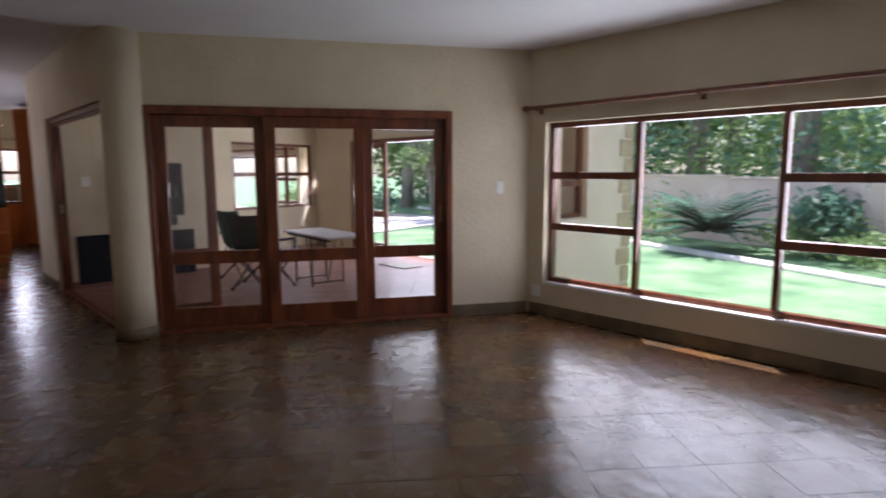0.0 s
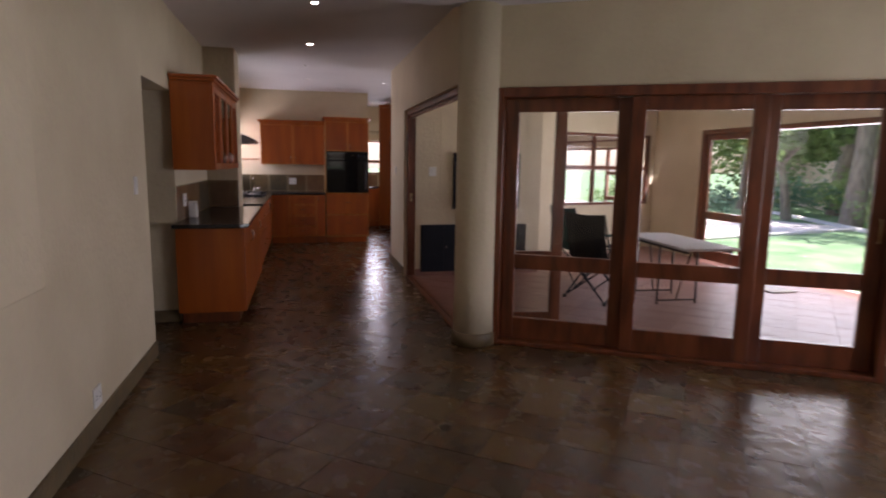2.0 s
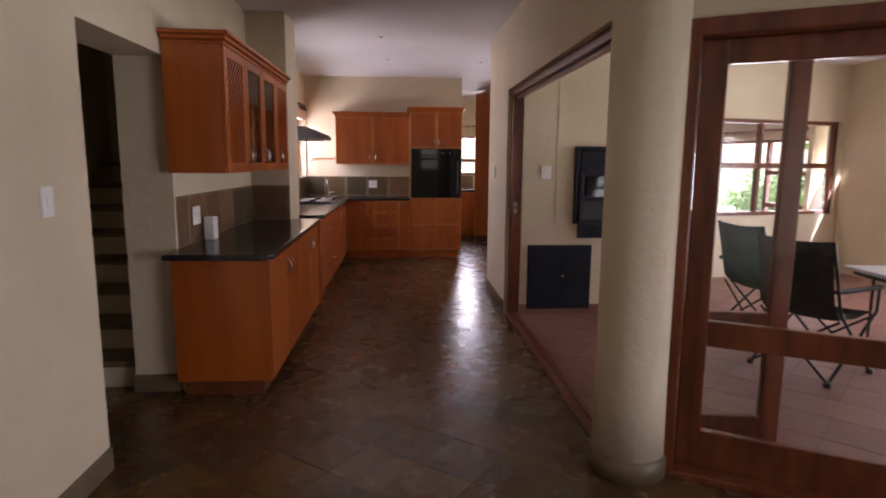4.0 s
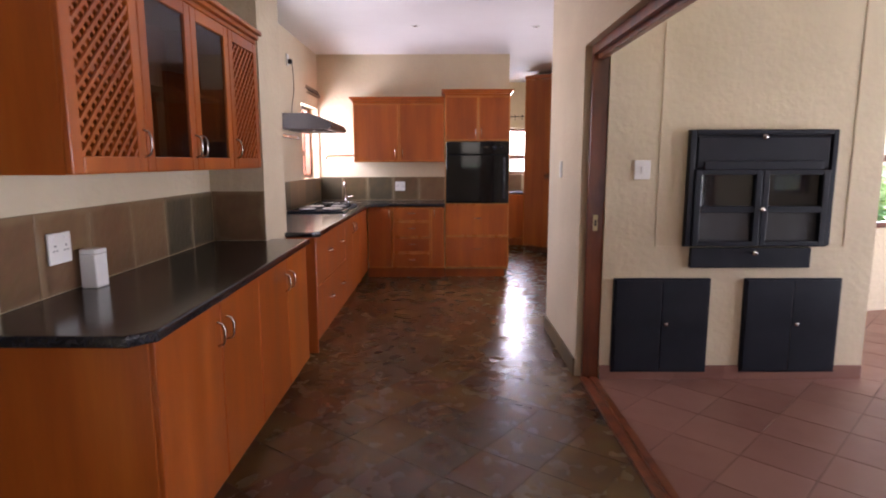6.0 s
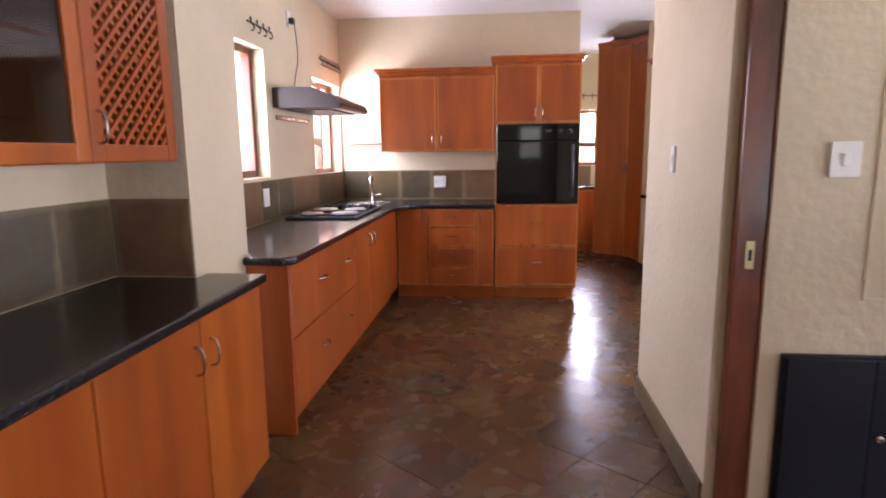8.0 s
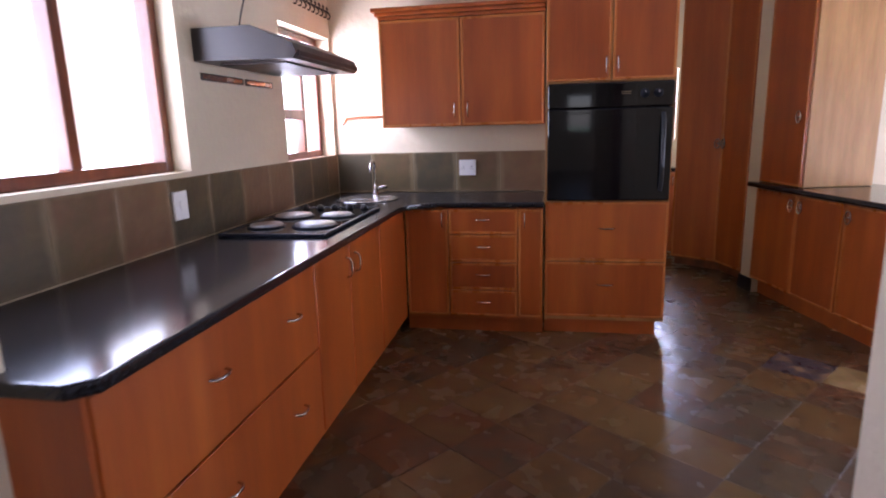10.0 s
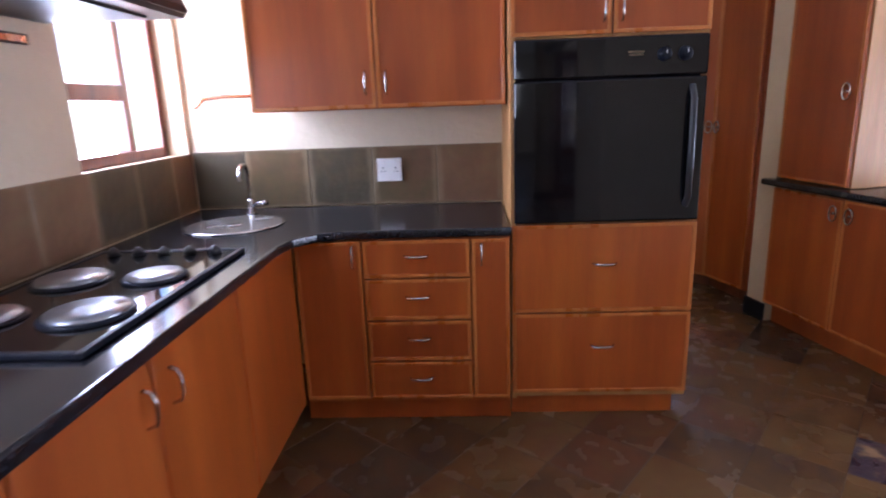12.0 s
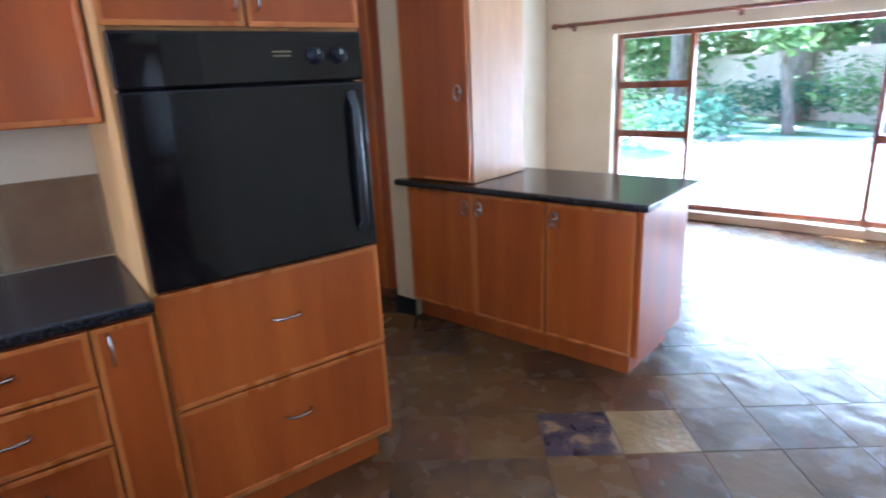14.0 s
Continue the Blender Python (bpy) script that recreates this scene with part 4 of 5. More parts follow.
splash("slate tile splashback behind the sink", pose(-10.9, -0.51, 0, 0, 0, 90), [0.28, 0.34, 0.34, 0.34, 0.34], 0.305)

# scullery: low cabinet, tall corner cupboard
scul = unit("base_cabinet", (0, 0), (1, 0), "cherry scullery base cabinet with dark top")
scul.matrix_world = pose(-13.0, 0.65, 0, 0, 0, 90)
joined("body", [(0, 1.86, 0, 0.58, 0.1, 0.88)], WOOD, scul, 0.003)
joined("plinth", [(0, 1.86, 0.04, 0.5, 0, 0.1)], WOOD, scul)
for i in range(4):
    front(scul, "door", 0.02 + i * 0.46, 0.48 + i * 0.46, 0.12, 0.875, pull=(0.44 + i * 0.46, 0.78, "v"))
joined("top", [(0, 1.86, -0.035, 0.595, 0.882, 0.92)], GRANITE, scul, 0.006)
splash("slate tile splashback in the scullery", pose(-13.6, 0.61, 0, 0, 0, 90), [0.315] * 6, 0.27)


def ring_pull(parent, u, y, z):
    r = tube("handle", [(u + 0.024 * math.cos(a), y - 0.012, z + 0.042 * math.sin(a)) for a in [i * math.pi / 8 for i in range(16)]], 0.005, CHROME, parent, True)
    lathe("boss", [(0.01, 0), (0.008, 0.012)], CHROME, parent, (u, y, z), 10).matrix_local = pose(u, y, z, 90)
    return r


tall = unit("corner_cupboard", (0, 0), (1, 0), "floor-to-ceiling cherry corner cupboard with two doors", "cupboard")
LEAVES = ((-12.43, 2.39), (-12.17, 2.74), (-11.79, 2.86))


def corner_block(name, inset, z0, z1, mat):
    bm = bmesh.new()
    (ax, ay), (bx, by), (cx, cy) = LEAVES
    base = [bm.verts.new((x, y, z0)) for x, y in ((ax - inset, ay + inset), (bx - inset * 0.5, by + inset), (cx, cy + inset), (-11.84, 3.3), (-12.5, 3.1))]
    r = bmesh.ops.extrude_face_region(bm, geom=[bm.faces.new(base)])
    bmesh.ops.translate(bm, vec=(0, 0, z1 - z0), verts=[v for v in r["geom"] if isinstance(v, bmesh.types.BMVert)])
    new(name, mesh_of(bm, name, mat)).parent = tall


corner_block("body", 0.004, 0.08, CEIL - 0.06, WOOD)
corner_block("plinth", 0.04, 0.0, 0.08, MERANTI)
for p, q, near_end in ((LEAVES[0], LEAVES[1], True), (LEAVES[1], LEAVES[2], False)):
    wide = math.hypot(q[0] - p[0], q[1] - p[1])
    d = front(tall, "door", 0.0, wide, 0.09, CEIL - 0.12)
    ring_pull(d, wide - 0.045 if near_end else 0.045, -0.026, 1.2)
    d.matrix_local = frame_on(p, q)
    joined("cornice", [(0.0, wide, -0.035, 0.02, CEIL - 0.12, CEIL - 0.06)], WOOD, tall, 0.006, frame_on(p, q))

# peninsula with its tall hutch, turned with the dining wing
pen = unit("peninsula", (0, 0), (1, 0), "cherry peninsula cabinet with three doors")
pen.matrix_world = WING
joined("body", [(0.035, 1.53, 0.0, 0.6, 0.13, 0.88)], WOOD, pen, 0.003)
joined("plinth", [(0.035, 1.465, 0.06, 0.57, 0, 0.13)], WOOD, pen)
for a, b, h in ((0.045, 0.555, 0.505), (0.555, 1.02, 0.605), (1.03, 1.51, 1.08)):
    d = front(pen, "door", a, b, 0.135, 0.875)
    ring_pull(d, h, -0.026, 0.79)
pen_top = joined("worktop", [(-0.02, 1.575, -0.07, 0.66, 0.882, 0.92)], GRANITE, bevel=0.012, m=WING)
tagged(pen_top, "polished black granite peninsula worktop", "worktop")
hutch = unit("tall_cabinet", (0, 0), (1, 0), "tall cherry cabinet standing on the granite worktop")
hutch.matrix_world = WING
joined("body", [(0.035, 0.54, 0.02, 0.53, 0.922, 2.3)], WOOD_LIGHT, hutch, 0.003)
d = front(hutch, "door", 0.035, 0.535, 0.924, 2.3, y=0.02)
ring_pull(d, 0.47, -0.006, 1.42)
cornice(hutch, 0.035, 0.54, 0.53, 2.3)

# ---- braai wall ----
BX = -6.85
braai = unit("built_in_braai", (0, 0), (1, 0), "black steel built-in barbecue with glass doors", "barbecue")
braai.matrix_world = pose(BX, 2.64, 0, 0, 0, 90)
joined("body", [(0.0, 0.91, -0.02, 0.0, 0.89, 1.62)], BLACK_STEEL, braai, 0.003)
joined("hood", [(0.05, 0.86, -0.045, -0.02, 1.39, 1.575), (0.0, 0.035, -0.05, -0.02, 0.9, 1.62), (0.875, 0.91, -0.05, -0.02, 0.9, 1.62), (0.035, 0.875, -0.05, -0.02, 1.59, 1.62), (0.09, 0.82, -0.06, -0.045, 1.375, 1.43)], BLACK_STEEL, braai, 0.005)
for a, b in ((0.04, 0.455), (0.46, 0.87)):
    dd = joined("door", [(a, a + 0.04, -0.06, -0.02, 0.9, 1.375), (b - 0.04, b, -0.06, -0.02, 0.9, 1.375), (a + 0.04, b - 0.04, -0.06, -0.02, 1.345, 1.375), (a + 0.04, b - 0.04, -0.06, -0.02, 0.9, 0.93), (a + 0.04, b - 0.04, -0.06, -0.02, 1.11, 1.15)], BLACK_STEEL, braai, 0.004)
    joined("pane", [(a + 0.036, b - 0.036, -0.035, -0.03, 1.145, 1.35)], BLACK_GLASS, dd)
    joined("mesh", [(a + 0.04, b - 0.04, -0.028, -0.024, 0.93, 1.11)], BLACK_PLASTIC, dd)
joined("ash_drawer", [(0.05, 0.81, -0.035, 0.0, 0.755, 0.885)], BLACK_STEEL, braai, 0.004)
for u, z in ((0.44, 1.575), (0.457, 1.13), (0.44, 0.855)):
    k = lathe("knob", [(0.008, 0), (0.008, 0.014), (0.018, 0.02), (0.018, 0.03), (0.01, 0.036)], CHROME, braai, steps=16)
    k.matrix_local = pose(u, -0.05 if z > 1 else -0.035, z, 90)


def hatch(y):
    h = unit("log_store_door", (0, 0), (1, 0), "black steel double doors of a low wood store", "cupboard")
    h.matrix_world = pose(BX, y, 0, 0, 0, 90)
    joined("frame", [(0, 0.62, -0.025, 0, 0.06, 0.685)], BLACK_STEEL, h, 0.004)
    for a, b in ((0.012, 0.308), (0.312, 0.608)):
        joined("door", [(a, b, -0.034, -0.025, 0.072, 0.673)], BLACK_STEEL, h, 0.003)
    k = lathe("knob", [(0.006, 0), (0.006, 0.012), (0.014, 0.016), (0.014, 0.024), (0.008, 0.028)], CHROME, h, steps=14)
    k.matrix_local = pose(0.335, -0.034, 0.39, 90)


hatch(2.215)
hatch(3.055)
raised = joined("plaster_surround", [(0.0, 0.006, -0.006, 0, 0.89, CEIL), (1.2, 1.206, -0.006, 0, 0.89, CEIL), (0.0, 0.18, -0.006, 0, 0.885, 0.891), (1.09, 1.2, -0.006, 0, 0.885, 0.891)], PLASTER, m=pose(BX, 2.47, 0, 0, 0, 90))
tagged(raised, "raised plaster edge round the barbecue", "trim", kind="structure")


# ---- patio furniture ----
def camp_chair(x, y, turn, cloth, label):
    c = empty("camping_chair", x, y, 0, turn)
    tagged(c, label, "chair", "folding chairs in the patio room")
    bm = bmesh.new()
    rows = [(-0.25, 0.46), (-0.05, 0.43), (0.17, 0.44), (0.23, 0.52), (0.29, 0.75), (0.33, 0.98)]
    grid = [[bm.verts.new((u, y_, z - 0.02 * math.cos(u * 6))) for u in (-0.25, -0.12, 0, 0.12, 0.25)] for y_, z in rows]
    for a, b in zip(grid, grid[1:]):
        for i in range(4):
            bm.faces.new((a[i], a[i + 1], b[i + 1], b[i]))
    r = bmesh.ops.solidify(bm, geom=bm.faces[:], thickness=0.008)
    s = new("seat", mesh_of(bm, "seat", cloth, True))
    s.parent = c
    for sx in (-1, 1):
        tube("leg", [(0.27 * sx, -0.27, 0.02), (0.27 * sx, 0.2, 0.5), (0.25 * sx, 0.33, 0.98)], 0.011, BLACK_STEEL, c)
        tube("leg", [(0.27 * sx, 0.27, 0.02), (0.27 * sx, -0.27, 0.46), (0.27 * sx, -0.27, 0.63)], 0.011, BLACK_STEEL, c)
        tube("arm", [(0.27 * sx, -0.29, 0.63), (0.27 * sx, 0.27, 0.65)], 0.018, cloth, c)
        tube("brace", [(0.27 * sx, -0.27, 0.03), (-0.27 * sx, -0.27, 0.44)], 0.009, BLACK_STEEL, c)
        tube("brace", [(0.27 * sx, 0.27, 0.03), (-0.27 * sx, 0.2, 0.44)], 0.009, BLACK_STEEL, c)
        for y_ in (-0.27, 0.27):
            lathe("foot", [(0.022, 0.006), (0.024, 0.03), (0.014, 0.045)], BLACK_PLASTIC, c, (0.27 * sx, y_, 0), 12)
    return c


camp_chair(-5.25, 3.95, 205, BLACK_CLOTH, "dark green folding camping chair on terracotta tiles")
camp_chair(-6.1, 4.15, 190, GREEN_CLOTH, "green folding camping chair on terracotta tiles")
table = empty("folding_table", -4.93, 4.66, 0, -5)
tagged(table, "long folding table with a pale grey top and thin legs", "table")
joined("top", [(-0.66, 0.68, -0.29, 0.29, 0.672, 0.70)], WHITE_TOP, table, 0.008)
joined("frame", [(-0.6, 0.62, -0.25, -0.225, 0.64, 0.672), (-0.6, 0.62, 0.225, 0.25, 0.64, 0.672)], IRON, table)
for sx in (-0.42, 0.07):
    for sy in (-0.22, 0.22):
        tube("leg", [(sx, sy, 0.65), (sx + 0.01, sy * 1.02, 0.008)], 0.012, IRON, table)
    tube("brace", [(sx + 0.008, -0.22, 0.05), (sx + 0.008, 0.22, 0.05)], 0.009, IRON, table)
    tube("stay", [(sx, 0, 0.05), (sx + (0.25 if sx > 0 else -0.15), 0, 0.65)], 0.008, IRON, table)
mat_ob = box("doormat", -5.75, -5.1, 6.15, 6.5, 0.011, 0.022, SKIRT, bevel=0.004)
tagged(mat_ob, "brown doormat on the terracotta tiles", "doormat")


# ---- downlights ----
def downlight(x, y, lit):
    d = empty("downlight", x, y, CEIL)
    tagged(d, "lit recessed ceiling downlight" if lit else "small recessed ceiling downlight, switched off", "ceiling light", "recessed downlights")
    lathe("ring", [(0.028, -0.002), (0.045, -0.006), (0.048, -0.001)], WHITE_PLASTIC, d, steps=24)
    lathe("bulb", [(0.027, -0.003), (0.002, -0.004)], LAMP_GLOW if lit else STEEL, d, steps=18)


for x, y, lit in ((-4.63, 0.855, True), (-6.41, 0.835, True), (-9.32, 0.83, False), (-7.93, 0.79, False), (-9.37, 2.06, False)):
    downlight(x, y, lit)

# ---- garden ----
ground = box("ground", -160, 160, -160, 160, -0.4, -0.11, GRASS)
tagged(ground, "sunlit green lawn", "lawn", kind="structure")
slabs = box("paving", -9.0, -2.0, 7.22, 7.42, -0.2, -0.02, PAVING)
tagged(slabs, "pale paved edge along the house", "paving", kind="structure")
terrace = joined("terrace", [(-12.0, 2.4, 3.69, 12.0, -0.2, -0.06)], PAVING, m=WING)
tagged(terrace, "bright pale paved terrace", "paving", kind="structure")
POOL = material("pool_water", [(0.10, 0.42, 0.42), (0.18, 0.55, 0.53)], 0.08, scale=1.5, fine=9, bump=0.15, fade=0.05)
bm = bmesh.new()
rim = []
for i in range(28):
    w = i * math.tau / 28
    rim.append(bm.verts.new((-3.1 + (1.75 + 0.25 * math.cos(2 * w)) * math.cos(w), 7.6 + 2.3 * math.sin(w) + 0.3 * math.cos(w), -0.052)))
r = bmesh.ops.extrude_face_region(bm, geom=[bm.faces.new(rim)])
bmesh.ops.translate(bm, vec=(0, 0, -0.06), verts=[v for v in r["geom"] if isinstance(v, bmesh.types.BMVert)])
pool = new("water", mesh_of(bm, "water", POOL))
pool.matrix_world = WING
tagged(pool, "turquoise swimming pool water set in pale paving", "pool", kind="structure")
coping = tube("pool_coping", [(v.co.x, v.co.y, -0.045) for v in pool.data.vertices if v.co.z > -0.06], 0.05, PAVING, None, True)
coping.matrix_world = WING
tagged(coping, "pale rounded pool edge", "edging", kind="structure")
court = box("courtyard", -24, 2, -10.9, -1.95, -0.2, -0.05, PAVING)
tagged(court, "bright pale paved courtyard outside the kitchen", "paving", kind="structure")
wall("courtyard_wall", (-26.0, -11.0), (2.0, -11.0), -0.2, z0=-0.1, z1=1.5, mat=RENDER_WALL, label="sunlit rendered courtyard wall")

for p0, p1, h in (((-9, 15.6), (-3.5, 14.2), 1.35), ((-3.5, 14.2), (8.0, 11.2), 1.3), ((-30, 27), (-9, 15.6), 1.75)):
    wall("garden_wall", p0, p1, 0.2, z0=-0.15, z1=h, mat=RENDER_WALL, label="pink-beige rendered garden boundary wall")
    ln = math.hypot(p1[0] - p0[0], p1[1] - p0[1])
    cop = joined("wall_coping", [(0, ln, -0.03, 0.23, h, h + 0.05)], RENDER_WALL, bevel=0.01, m=frame_on(p0, p1))
    tagged(cop, "rendered coping on the garden wall", "coping", kind="structure")
kerb = tube("lawn_edging", [(-18, 17.6, -0.1), (-10, 14.2, -0.1), (-6, 12.9, -0.1), (-4.0, 12.1, -0.1), (-2.2, 11.4, -0.1), (0.1, 10.4, -0.1), (3, 9.6, -0.1), (8, 9.0, -0.1)], 0.09, PAVING)
tagged(kerb, "pale curved concrete lawn edging", "edging", kind="structure")

# stone quoins on the outer corner of the patio room
quoins = empty("quoin_corner", -2.0, 7.22)
tagged(quoins, "alternating tan stone quoins on the house corner", "quoins", kind="structure")
outer = joined("outer_render", [(-1.998, -1.985, 5.565, 6.0 - 0.23, -0.2, 3.0), (-1.998, -1.985, 6.27, 7.225, -0.2, 3.0), (-1.998, -1.985, 5.77, 6.27, -0.2, 0.95), (-1.998, -1.985, 5.77, 6.27, 2.03, 3.0)], RENDER_WALL)
tagged(outer, "pink-beige outer render of the patio room", "wall", kind="structure")
for i in range(12):
    a = 0.28 if i % 2 else 0.17
    b = 0.17 if i % 2 else 0.28
    q = joined("quoin", [(-a, 0.03, -b, 0.03, -0.1 + i * 0.22, 0.1 + i * 0.22)], QUOIN, quoins, 0.012)


def leaves(bm, centre, spread, count, size, rng):
    """Loose leaves scattered through an uneven ball."""
    for _ in range(count):
        d = Vector((rng.gauss(0, 1), rng.gauss(0, 1), rng.gauss(0, 0.8)))
        d = d.normalized() * (rng.random() ** 0.4)
        p = Vector(centre) + Vector((d.x * spread[0], d.y * spread[1], d.z * spread[2]))
        s = size * rng.uniform(0.6, 1.3)
        m = Matrix.Translation(p) @ Euler((rng.uniform(-1, 1), rng.uniform(-1, 1), rng.uniform(0, 6.28))).to_matrix().to_4x4()
        vs = [bm.verts.new(m @ Vector(c)) for c in ((0, -s, 0), (s * 0.45, 0, s * 0.12), (0, s, 0), (-s * 0.45, 0, s * 0.12))]
        bm.faces.new(vs)


def tree(x, y, height, crown, seed, label, clumps=16, leaf=0.11, count=170, lean=0.3):
    rng = random.Random(seed)
    t = empty("tree", x, y, -0.12)
    tagged(t, label, "tree")
    top = Vector((rng.uniform(-lean, lean), rng.uniform(-lean, lean), height * 0.55))
    bm = bmesh.new()

    def limb(a, b, r0, r1):
        d = (b - a).normalized()
        side = d.orthogonal().normalized()
        other = d.cross(side)
        rings = []
        for k in range(5):
            f = k / 4
            c = a.lerp(b, f) + side * 0.06 * math.sin(f * 3.1) * (b - a).length * 0.3
            r = r0 + (r1 - r0) * f
            rings.append([bm.verts.new(c + (side * math.cos(w) + other * math.sin(w)) * r) for w in [i * math.pi / 4 for i in range(8)]])
        for p, q in zip(rings, rings[1:]):
            for i in range(8):
                bm.faces.new((p[i], p[(i + 1) % 8], q[(i + 1) % 8], q[i]))

    r = 0.035 * height ** 1.05
    limb(Vector((0, 0, 0)), top, r * 1.25, r * 0.8)
    tips = []
    for i in range(6):
        w = i * 1.05 + rng.uniform(-0.3, 0.3)
        b = top + Vector((math.cos(w) * crown * rng.uniform(0.4, 0.8), math.sin(w) * crown * rng.uniform(0.4, 0.8), height * rng.uniform(0.12, 0.42)))
        limb(top - Vector((0, 0, rng.uniform(0, 0.25) * height * 0.5)), b, r * 0.55, r * 0.12)
        tips.append(b)
    trunk = new("trunk", mesh_of(bm, "trunk", BARK, True))
    trunk.parent = t
    bm = bmesh.new()
    for i in range(clumps):
        b = tips[i % 6] + Vector((rng.uniform(-0.5, 0.5) * crown, rng.uniform(-0.5, 0.5) * crown, rng.uniform(-0.35, 0.4) * crown))
        s = crown * rng.uniform(0.22, 0.42)
        leaves(bm, b, (s, s, s * 0.7), count, leaf, rng)
    c = new("crown", mesh_of(bm, "crown", LEAF))
    c.parent = t
    return t


def shrub(x, y, wide, high, seed, label, mat=LEAF, count=700, leaf=0.07):
    rng = random.Random(seed)
    bm = bmesh.new()
    for i in range(7):
        w = i * 0.9
        leaves(bm, (math.cos(w) * wide * 0.45 * rng.random(), math.sin(w) * wide * 0.45 * rng.random(), high * rng.uniform(0.3, 0.7)), (wide * 0.45, wide * 0.45, high * 0.42), count // 7, leaf, rng)
    for v in bm.verts:
        v.co.z = max(v.co.z, -0.02)
    ob = new("shrub", mesh_of(bm, "shrub", mat))
    ob.location = (x, y, -0.1)
    return tagged(ob, label, "shrub")


def cycad(x, y, size, seed, label):
    """A rosette of feathery fronds."""
    rng = random.Random(seed)
    bm = bmesh.new()
    for i in range(75):
        w, up_ = rng.uniform(0, 6.283), rng.uniform(0.2, 1.5)
        length = size * rng.uniform(0.75, 1.1)
        d = Vector((math.cos(w), math.sin(w), 0))
        side = Vector((-d.y, d.x, 0))
        for k in range(15):
            f = k / 14
            p = d * length * f * math.cos(up_ * (1 - 0.55 * f)) + Vector((0, 0, 0.25 * size + length * (math.sin(up_) * f - 0.36 * f * f)))
            if k > 1:
                l = 0.16 * size * math.sin(math.pi * min(f + 0.08, 1)) + 0.02
                for sg in (-1, 1):
                    q = p + side * sg * l + d * l * 0.5 + Vector((0, 0, 0.03))
                    o = d * 0.05 * size
                    bm.faces.new([bm.verts.new(c) for c in (p - o, q, p + o)])
    for v in bm.verts:
        v.co.z = max(v.co.z, 0.0)
    ob = new("cycad", mesh_of(bm, "cycad", LEAF_BLUE))
    ob.location = (x, y, -0.1)
    return tagged(ob, label, "palm")


cycad(-3.0, 12.3, 1.35, 3, "spiky dark green cycad beside the lawn")
for i, (x, y, w, h) in enumerate(((-1.6, 12.9, 1.6, 0.8), (-0.2, 12.2, 1.5, 0.6), (1.2, 11.6, 1.6, 0.7), (3.0, 11.0, 1.8, 0.8), (-5.2, 13.6, 1.8, 1.0), (-7.5, 14.3, 2.0, 1.0), (-11, 15.8, 2.4, 1.2), (-14, 17.6, 2.6, 1.7), (-13, 16.8, 2.2, 1.5), (-9.2, 14.9, 1.8, 1.0), (-18, 19.5, 2.5, 1.2))):
    shrub(x, y, w, h, 20 + i, "leafy green border shrub beside the garden wall")
shrub(-1.2, 13.2, 1.1, 1.3, 51, "tall blue-green leafy shrub before the garden wall", LEAF_BLUE, 700, 0.12)
for i in range(13):
    x = -11.5 + i * 1.7
    shrub(x, 17.6 - 0.24 * (x + 9), 3.2, 3.7, 160 + i, "tall leafy hedge shrub behind the garden wall", LEAF if i % 3 else LEAF_BLUE, 620, 0.12)
for i in range(7):
    x, y = wing(-9.0 + i * 3.6, 21.5)
    shrub(x, y, 5.0, 6.0, 180 + i, "tall leafy hedge shrub beyond the terrace", LEAF, 2600, 0.2)
for i, (x, y, h, c) in enumerate(((-2.6, 15.8, 7.0, 2.8), (0.8, 15.2, 6.5, 2.8), (3.6, 14.0, 6.5, 2.6), (6.5, 13.2, 6.5, 2.6), (-5.6, 17.0, 7.0, 2.8), (-9.3, 17.4, 7.5, 3.0), (-12.5, 15.6, 6.5, 3.0), (-16.0, 19.0, 8.0, 3.4), (-20.0, 23.0, 8.0, 3.5), (-24.0, 25.0, 8.0, 3.5))):
    tree(x, y, h, c, 70 + i, "leafy garden tree with a pale trunk", clumps=24, leaf=0.13, count=130)
for i, (u, v, h, c) in enumerate(((-0.3, 13.0, 3.4, 1.5), (3.8, 14.5, 3.4, 1.6), (-4.0, 16.0, 6.5, 3.0), (0.5, 19.0, 7.0, 3.2), (5.0, 20.0, 7.0, 3.2), (9.0, 18.0, 7.0, 3.2), (-8.5, 17.0, 7.0, 3.2))):
    x, y = wing(u, v)
    tree(x, y, h, c, 90 + i, "broad leafy tree beyond the terrace", clumps=26, leaf=0.15, count=190)
for i, (u, v, w, h) in enumerate(((-3.2, 9.0, 1.8, 1.0), (-1.8, 11, 2, 1.0), (2.4, 16, 3, 1.4), (6, 16, 3, 1.4), (-5.5, 12.5, 3, 1.6), (-1, 16, 3, 1.2))):
    x, y = wing(u, v)
    shrub(x, y, w, h, 120 + i, "leafy shrub beyond the terrace", LEAF_BLUE if i % 2 else LEAF, 1000, 0.1)


# ---- floor tiles ----
def clip(poly, px, py, nx, ny):
    """The part of a polygon on the side of a line to which (nx, ny) points."""
    out = []
    for (x0, y0), (x1, y1) in zip(poly, poly[1:] + poly[:1]):
        a, b = (x0 - px) * nx + (y0 - py) * ny, (x1 - px) * nx + (y1 - py) * ny
        if a >= 0:
            out.append((x0, y0))
        if (a >= 0) != (b >= 0):
            f = a / (a - b)
            out.append((x0 + (x1 - x0) * f, y0 + (y1 - y0) * f))
    return out


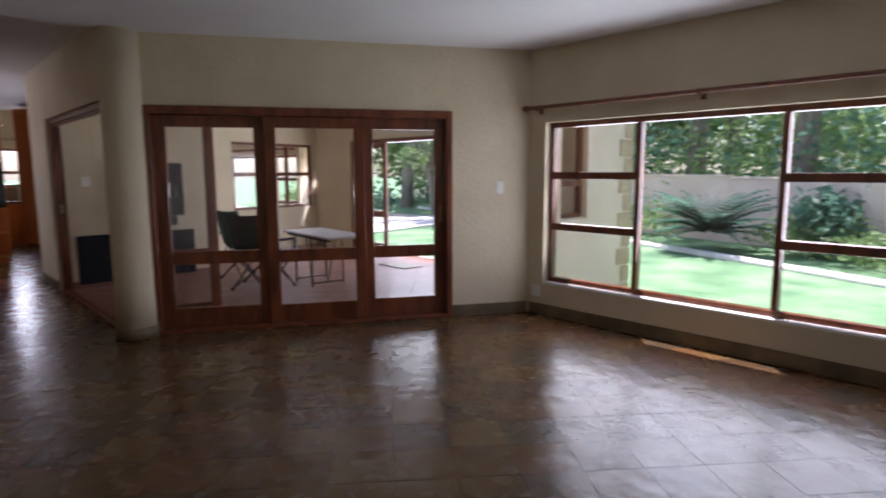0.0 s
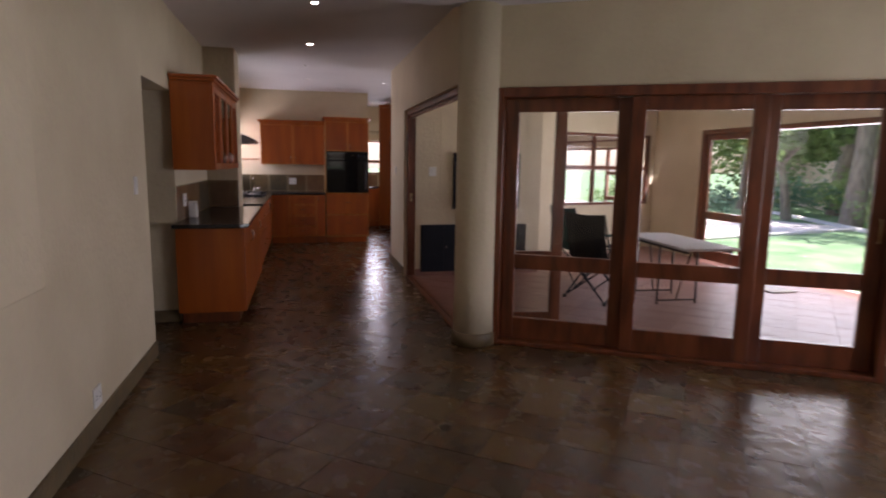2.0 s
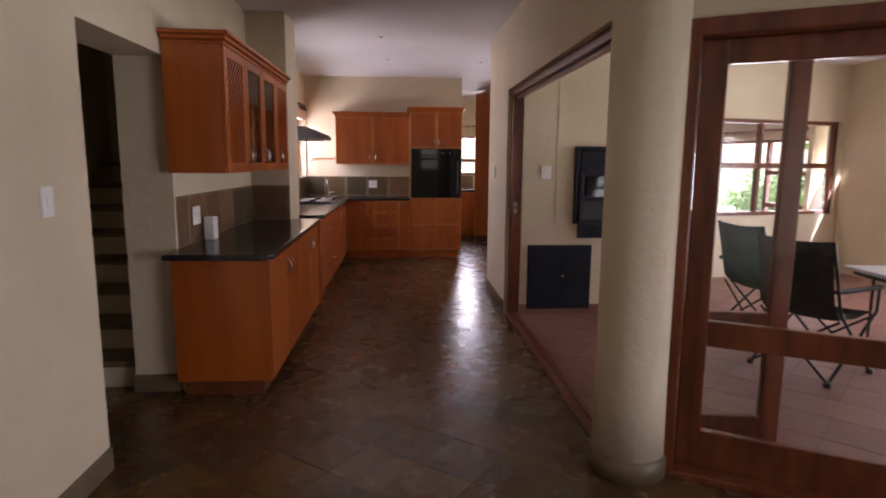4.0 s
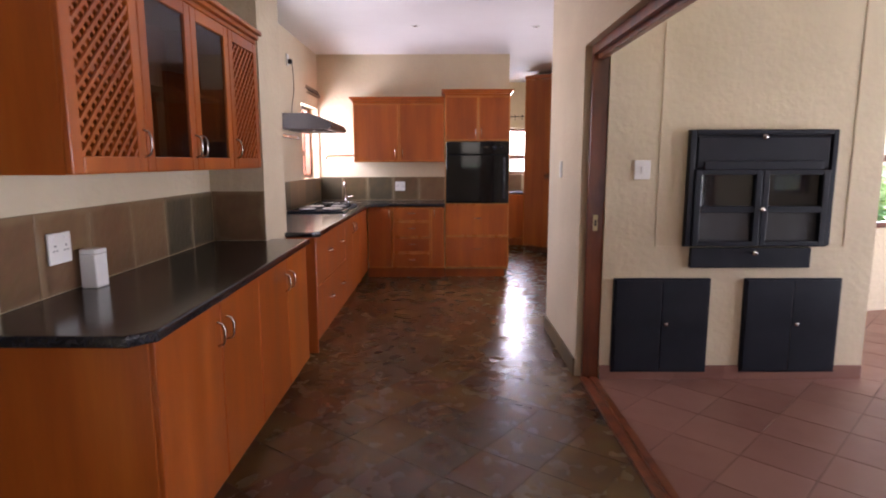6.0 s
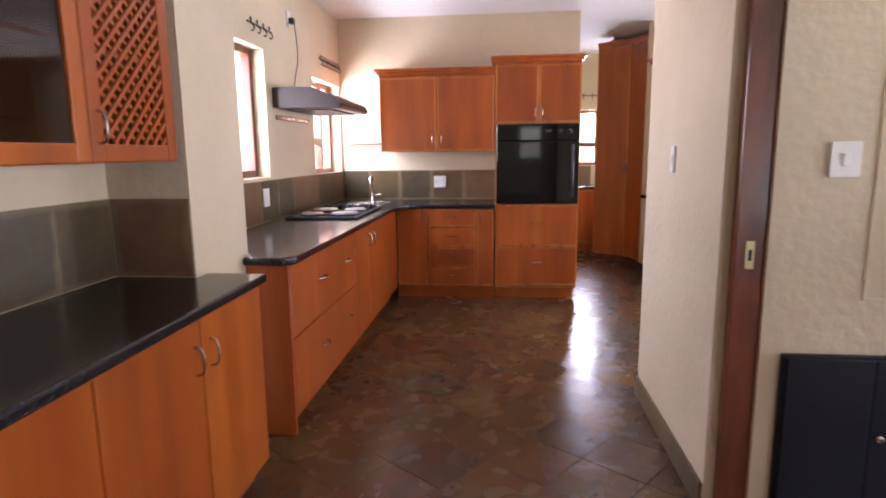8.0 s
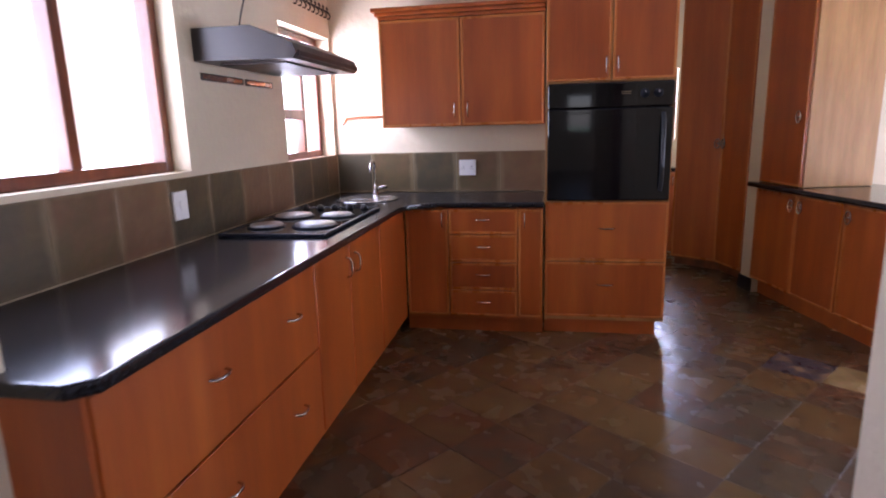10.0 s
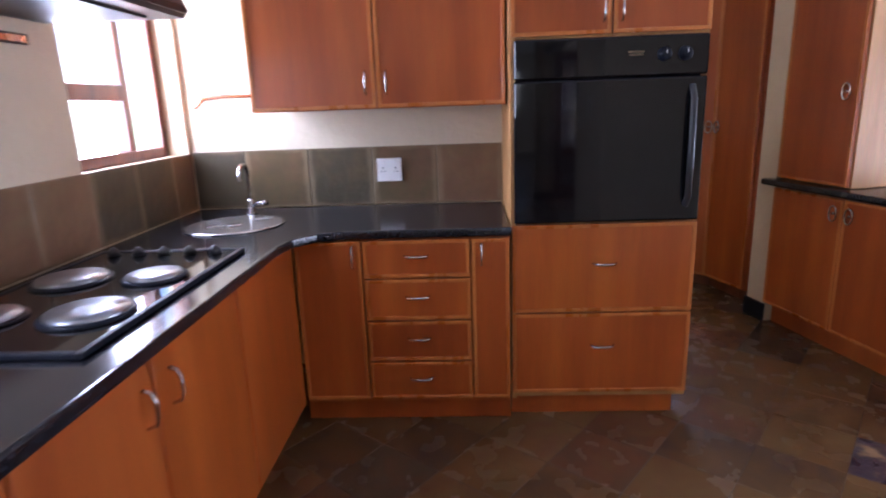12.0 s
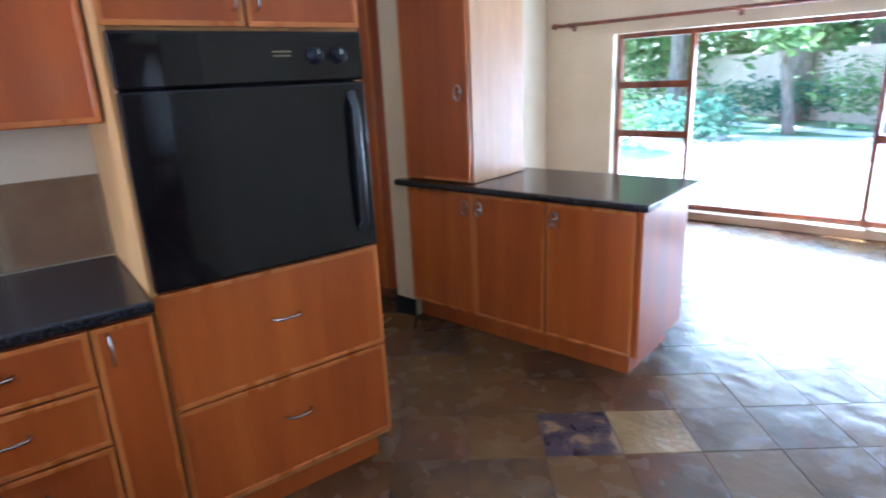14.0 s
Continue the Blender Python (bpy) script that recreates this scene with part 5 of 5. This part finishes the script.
def add_prism(bm, poly, z0, z1, bevel):
    if len(poly) < 3:
        return
    cx, cy = sum(p[0] for p in poly) / len(poly), sum(p[1] for p in poly) / len(poly)
    lo = [bm.verts.new((x, y, z0)) for x, y in poly]
    mid = [bm.verts.new((x, y, z1 - bevel)) for x, y in poly]
    hi = []
    for x, y in poly:
        d = max(math.hypot(x - cx, y - cy), 1e-6)
        hi.append(bm.verts.new((x + (cx - x) * bevel * 1.4 / d, y + (cy - y) * bevel * 1.4 / d, z1)))
    for a, b in ((lo, mid), (mid, hi)):
        for i in range(len(poly)):
            j = (i + 1) % len(poly)
            bm.faces.new((a[i], a[j], b[j], b[i]))
    bm.faces.new(hi)


def tiles(parent, size, angle, joint, inside, near, top, mat, cuts=(), limit=300, origin=(0, 0), odd=(), tilt=0.1):
    rng = random.Random(5)
    ca, sa = math.cos(radians(angle)), math.sin(radians(angle))
    h = size / 2 - joint / 2
    shapes = []
    for _ in range(6):
        bm = bmesh.new()
        add_prism(bm, [(sx * (h - rng.uniform(0, 0.0015)), sy * (h - rng.uniform(0, 0.0015))) for sx, sy in ((-1, -1), (1, -1), (1, 1), (-1, 1))], -0.011, 0.0, 0.0005)
        shapes.append(mesh_of(bm, "tile", mat))
    rest, made = bmesh.new(), 0
    for i in range(-70, 71):
        for j in range(-70, 71):
            u, v = (i + 0.5) * size + origin[0], (j + 0.5) * size + origin[1]
            x, y = u * ca - v * sa, u * sa + v * ca
            if not inside(x, y):
                continue
            poly = [(x + (a * ca - b * sa) * h, y + (a * sa + b * ca) * h) for a, b in ((-1, -1), (1, -1), (1, 1), (-1, 1))]
            cut = poly
            for c in cuts:
                cut = clip(cut, *c)
            z = top + rng.uniform(-0.0012, 0.0004)
            other = [m for ox, oy, m in odd if math.hypot(x - ox, y - oy) < 0.12]
            if other:
                me = shapes[0].copy()
                me.materials.clear()
                me.materials.append(other[0])
                t = new("tile", me)
                t.matrix_world = pose(x, y, z, 0, 0, angle)
                t.parent = parent
            elif cut == poly and near(x, y) and made < limit:
                t = new("tile", rng.choice(shapes))
                t.matrix_world = pose(x, y, z, rng.uniform(-tilt, tilt), rng.uniform(-tilt, tilt), angle)
                t.parent = parent
                made += 1
            else:
                add_prism(rest, cut, top - 0.011, z, 0.0005)
    ob = new("tile_field", mesh_of(rest, "tile_field", mat))
    ob.parent = parent
    tagged(ob, kind="stuff")


def slide_side(x, y):
    """Above nought on the living room's side of the sliding doors."""
    return (x - SLIDE_A[0]) * (SLIDE_B[1] - SLIDE_A[1]) - (y - SLIDE_A[1]) * (SLIDE_B[0] - SLIDE_A[0])


def on_slate(x, y):
    if y < -0.6:
        return -5.2 < x < -3.8 and y > -1.4
    if x > -4.2:
        return y < 5.6 and x < 4.1 and (slide_side(x, y) > -0.5 or y < 2.3)
    if y < 2.35:
        return x > -13.7
    return x < -8.0 - 0.226 * (y - 2.0) + 0.25 and (WING.inverted() @ Vector((x, y, 0))).y < 3.6


fl = new("slate_paving")
tagged(fl, "multicoloured cleft slate tiles laid on the diagonal", "floor tiles", kind="structure")
tiles(fl, TILE, ANGLE, 0.0018, on_slate, lambda x, y: -10.2 < x < -1.0 and 0.1 < y < 2.0, 0.0, SLATE,
      origin=ORIGIN, odd=((-9.88, 2.60, PITTED), (-9.69, 2.85, TAN_SLATE)), tilt=0.22)
pf = new("terracotta_paving")
tagged(pf, "matt terracotta floor tiles in the patio room", "floor tiles", kind="structure")
n_ = Vector((SLIDE_B[1] - SLIDE_A[1], -(SLIDE_B[0] - SLIDE_A[0]))).normalized()
joined("bed", [(-6.9, -4.1, 2.14, 7.22, -0.011, 0.0055)], CLAY_GROUT, pf)
tiles(pf, 0.33, 45, 0.004, lambda x, y: -9.1 < x < -1.9 and y > 1.9 and slide_side(x, y) < 0.5 and y < 7.4, lambda x, y: x < -4.2 and y < 5, 0.008, TERRACOTTA,
      ((0, 2.13, 0, 1), (SLIDE_A[0] - n_.x * 0.06, SLIDE_A[1] - n_.y * 0.06, -n_.x, -n_.y), (0, 7.2, 0, -1), (DIVIDE_B[0] + 0.08, DIVIDE_B[1], 0.975, 0.22)))
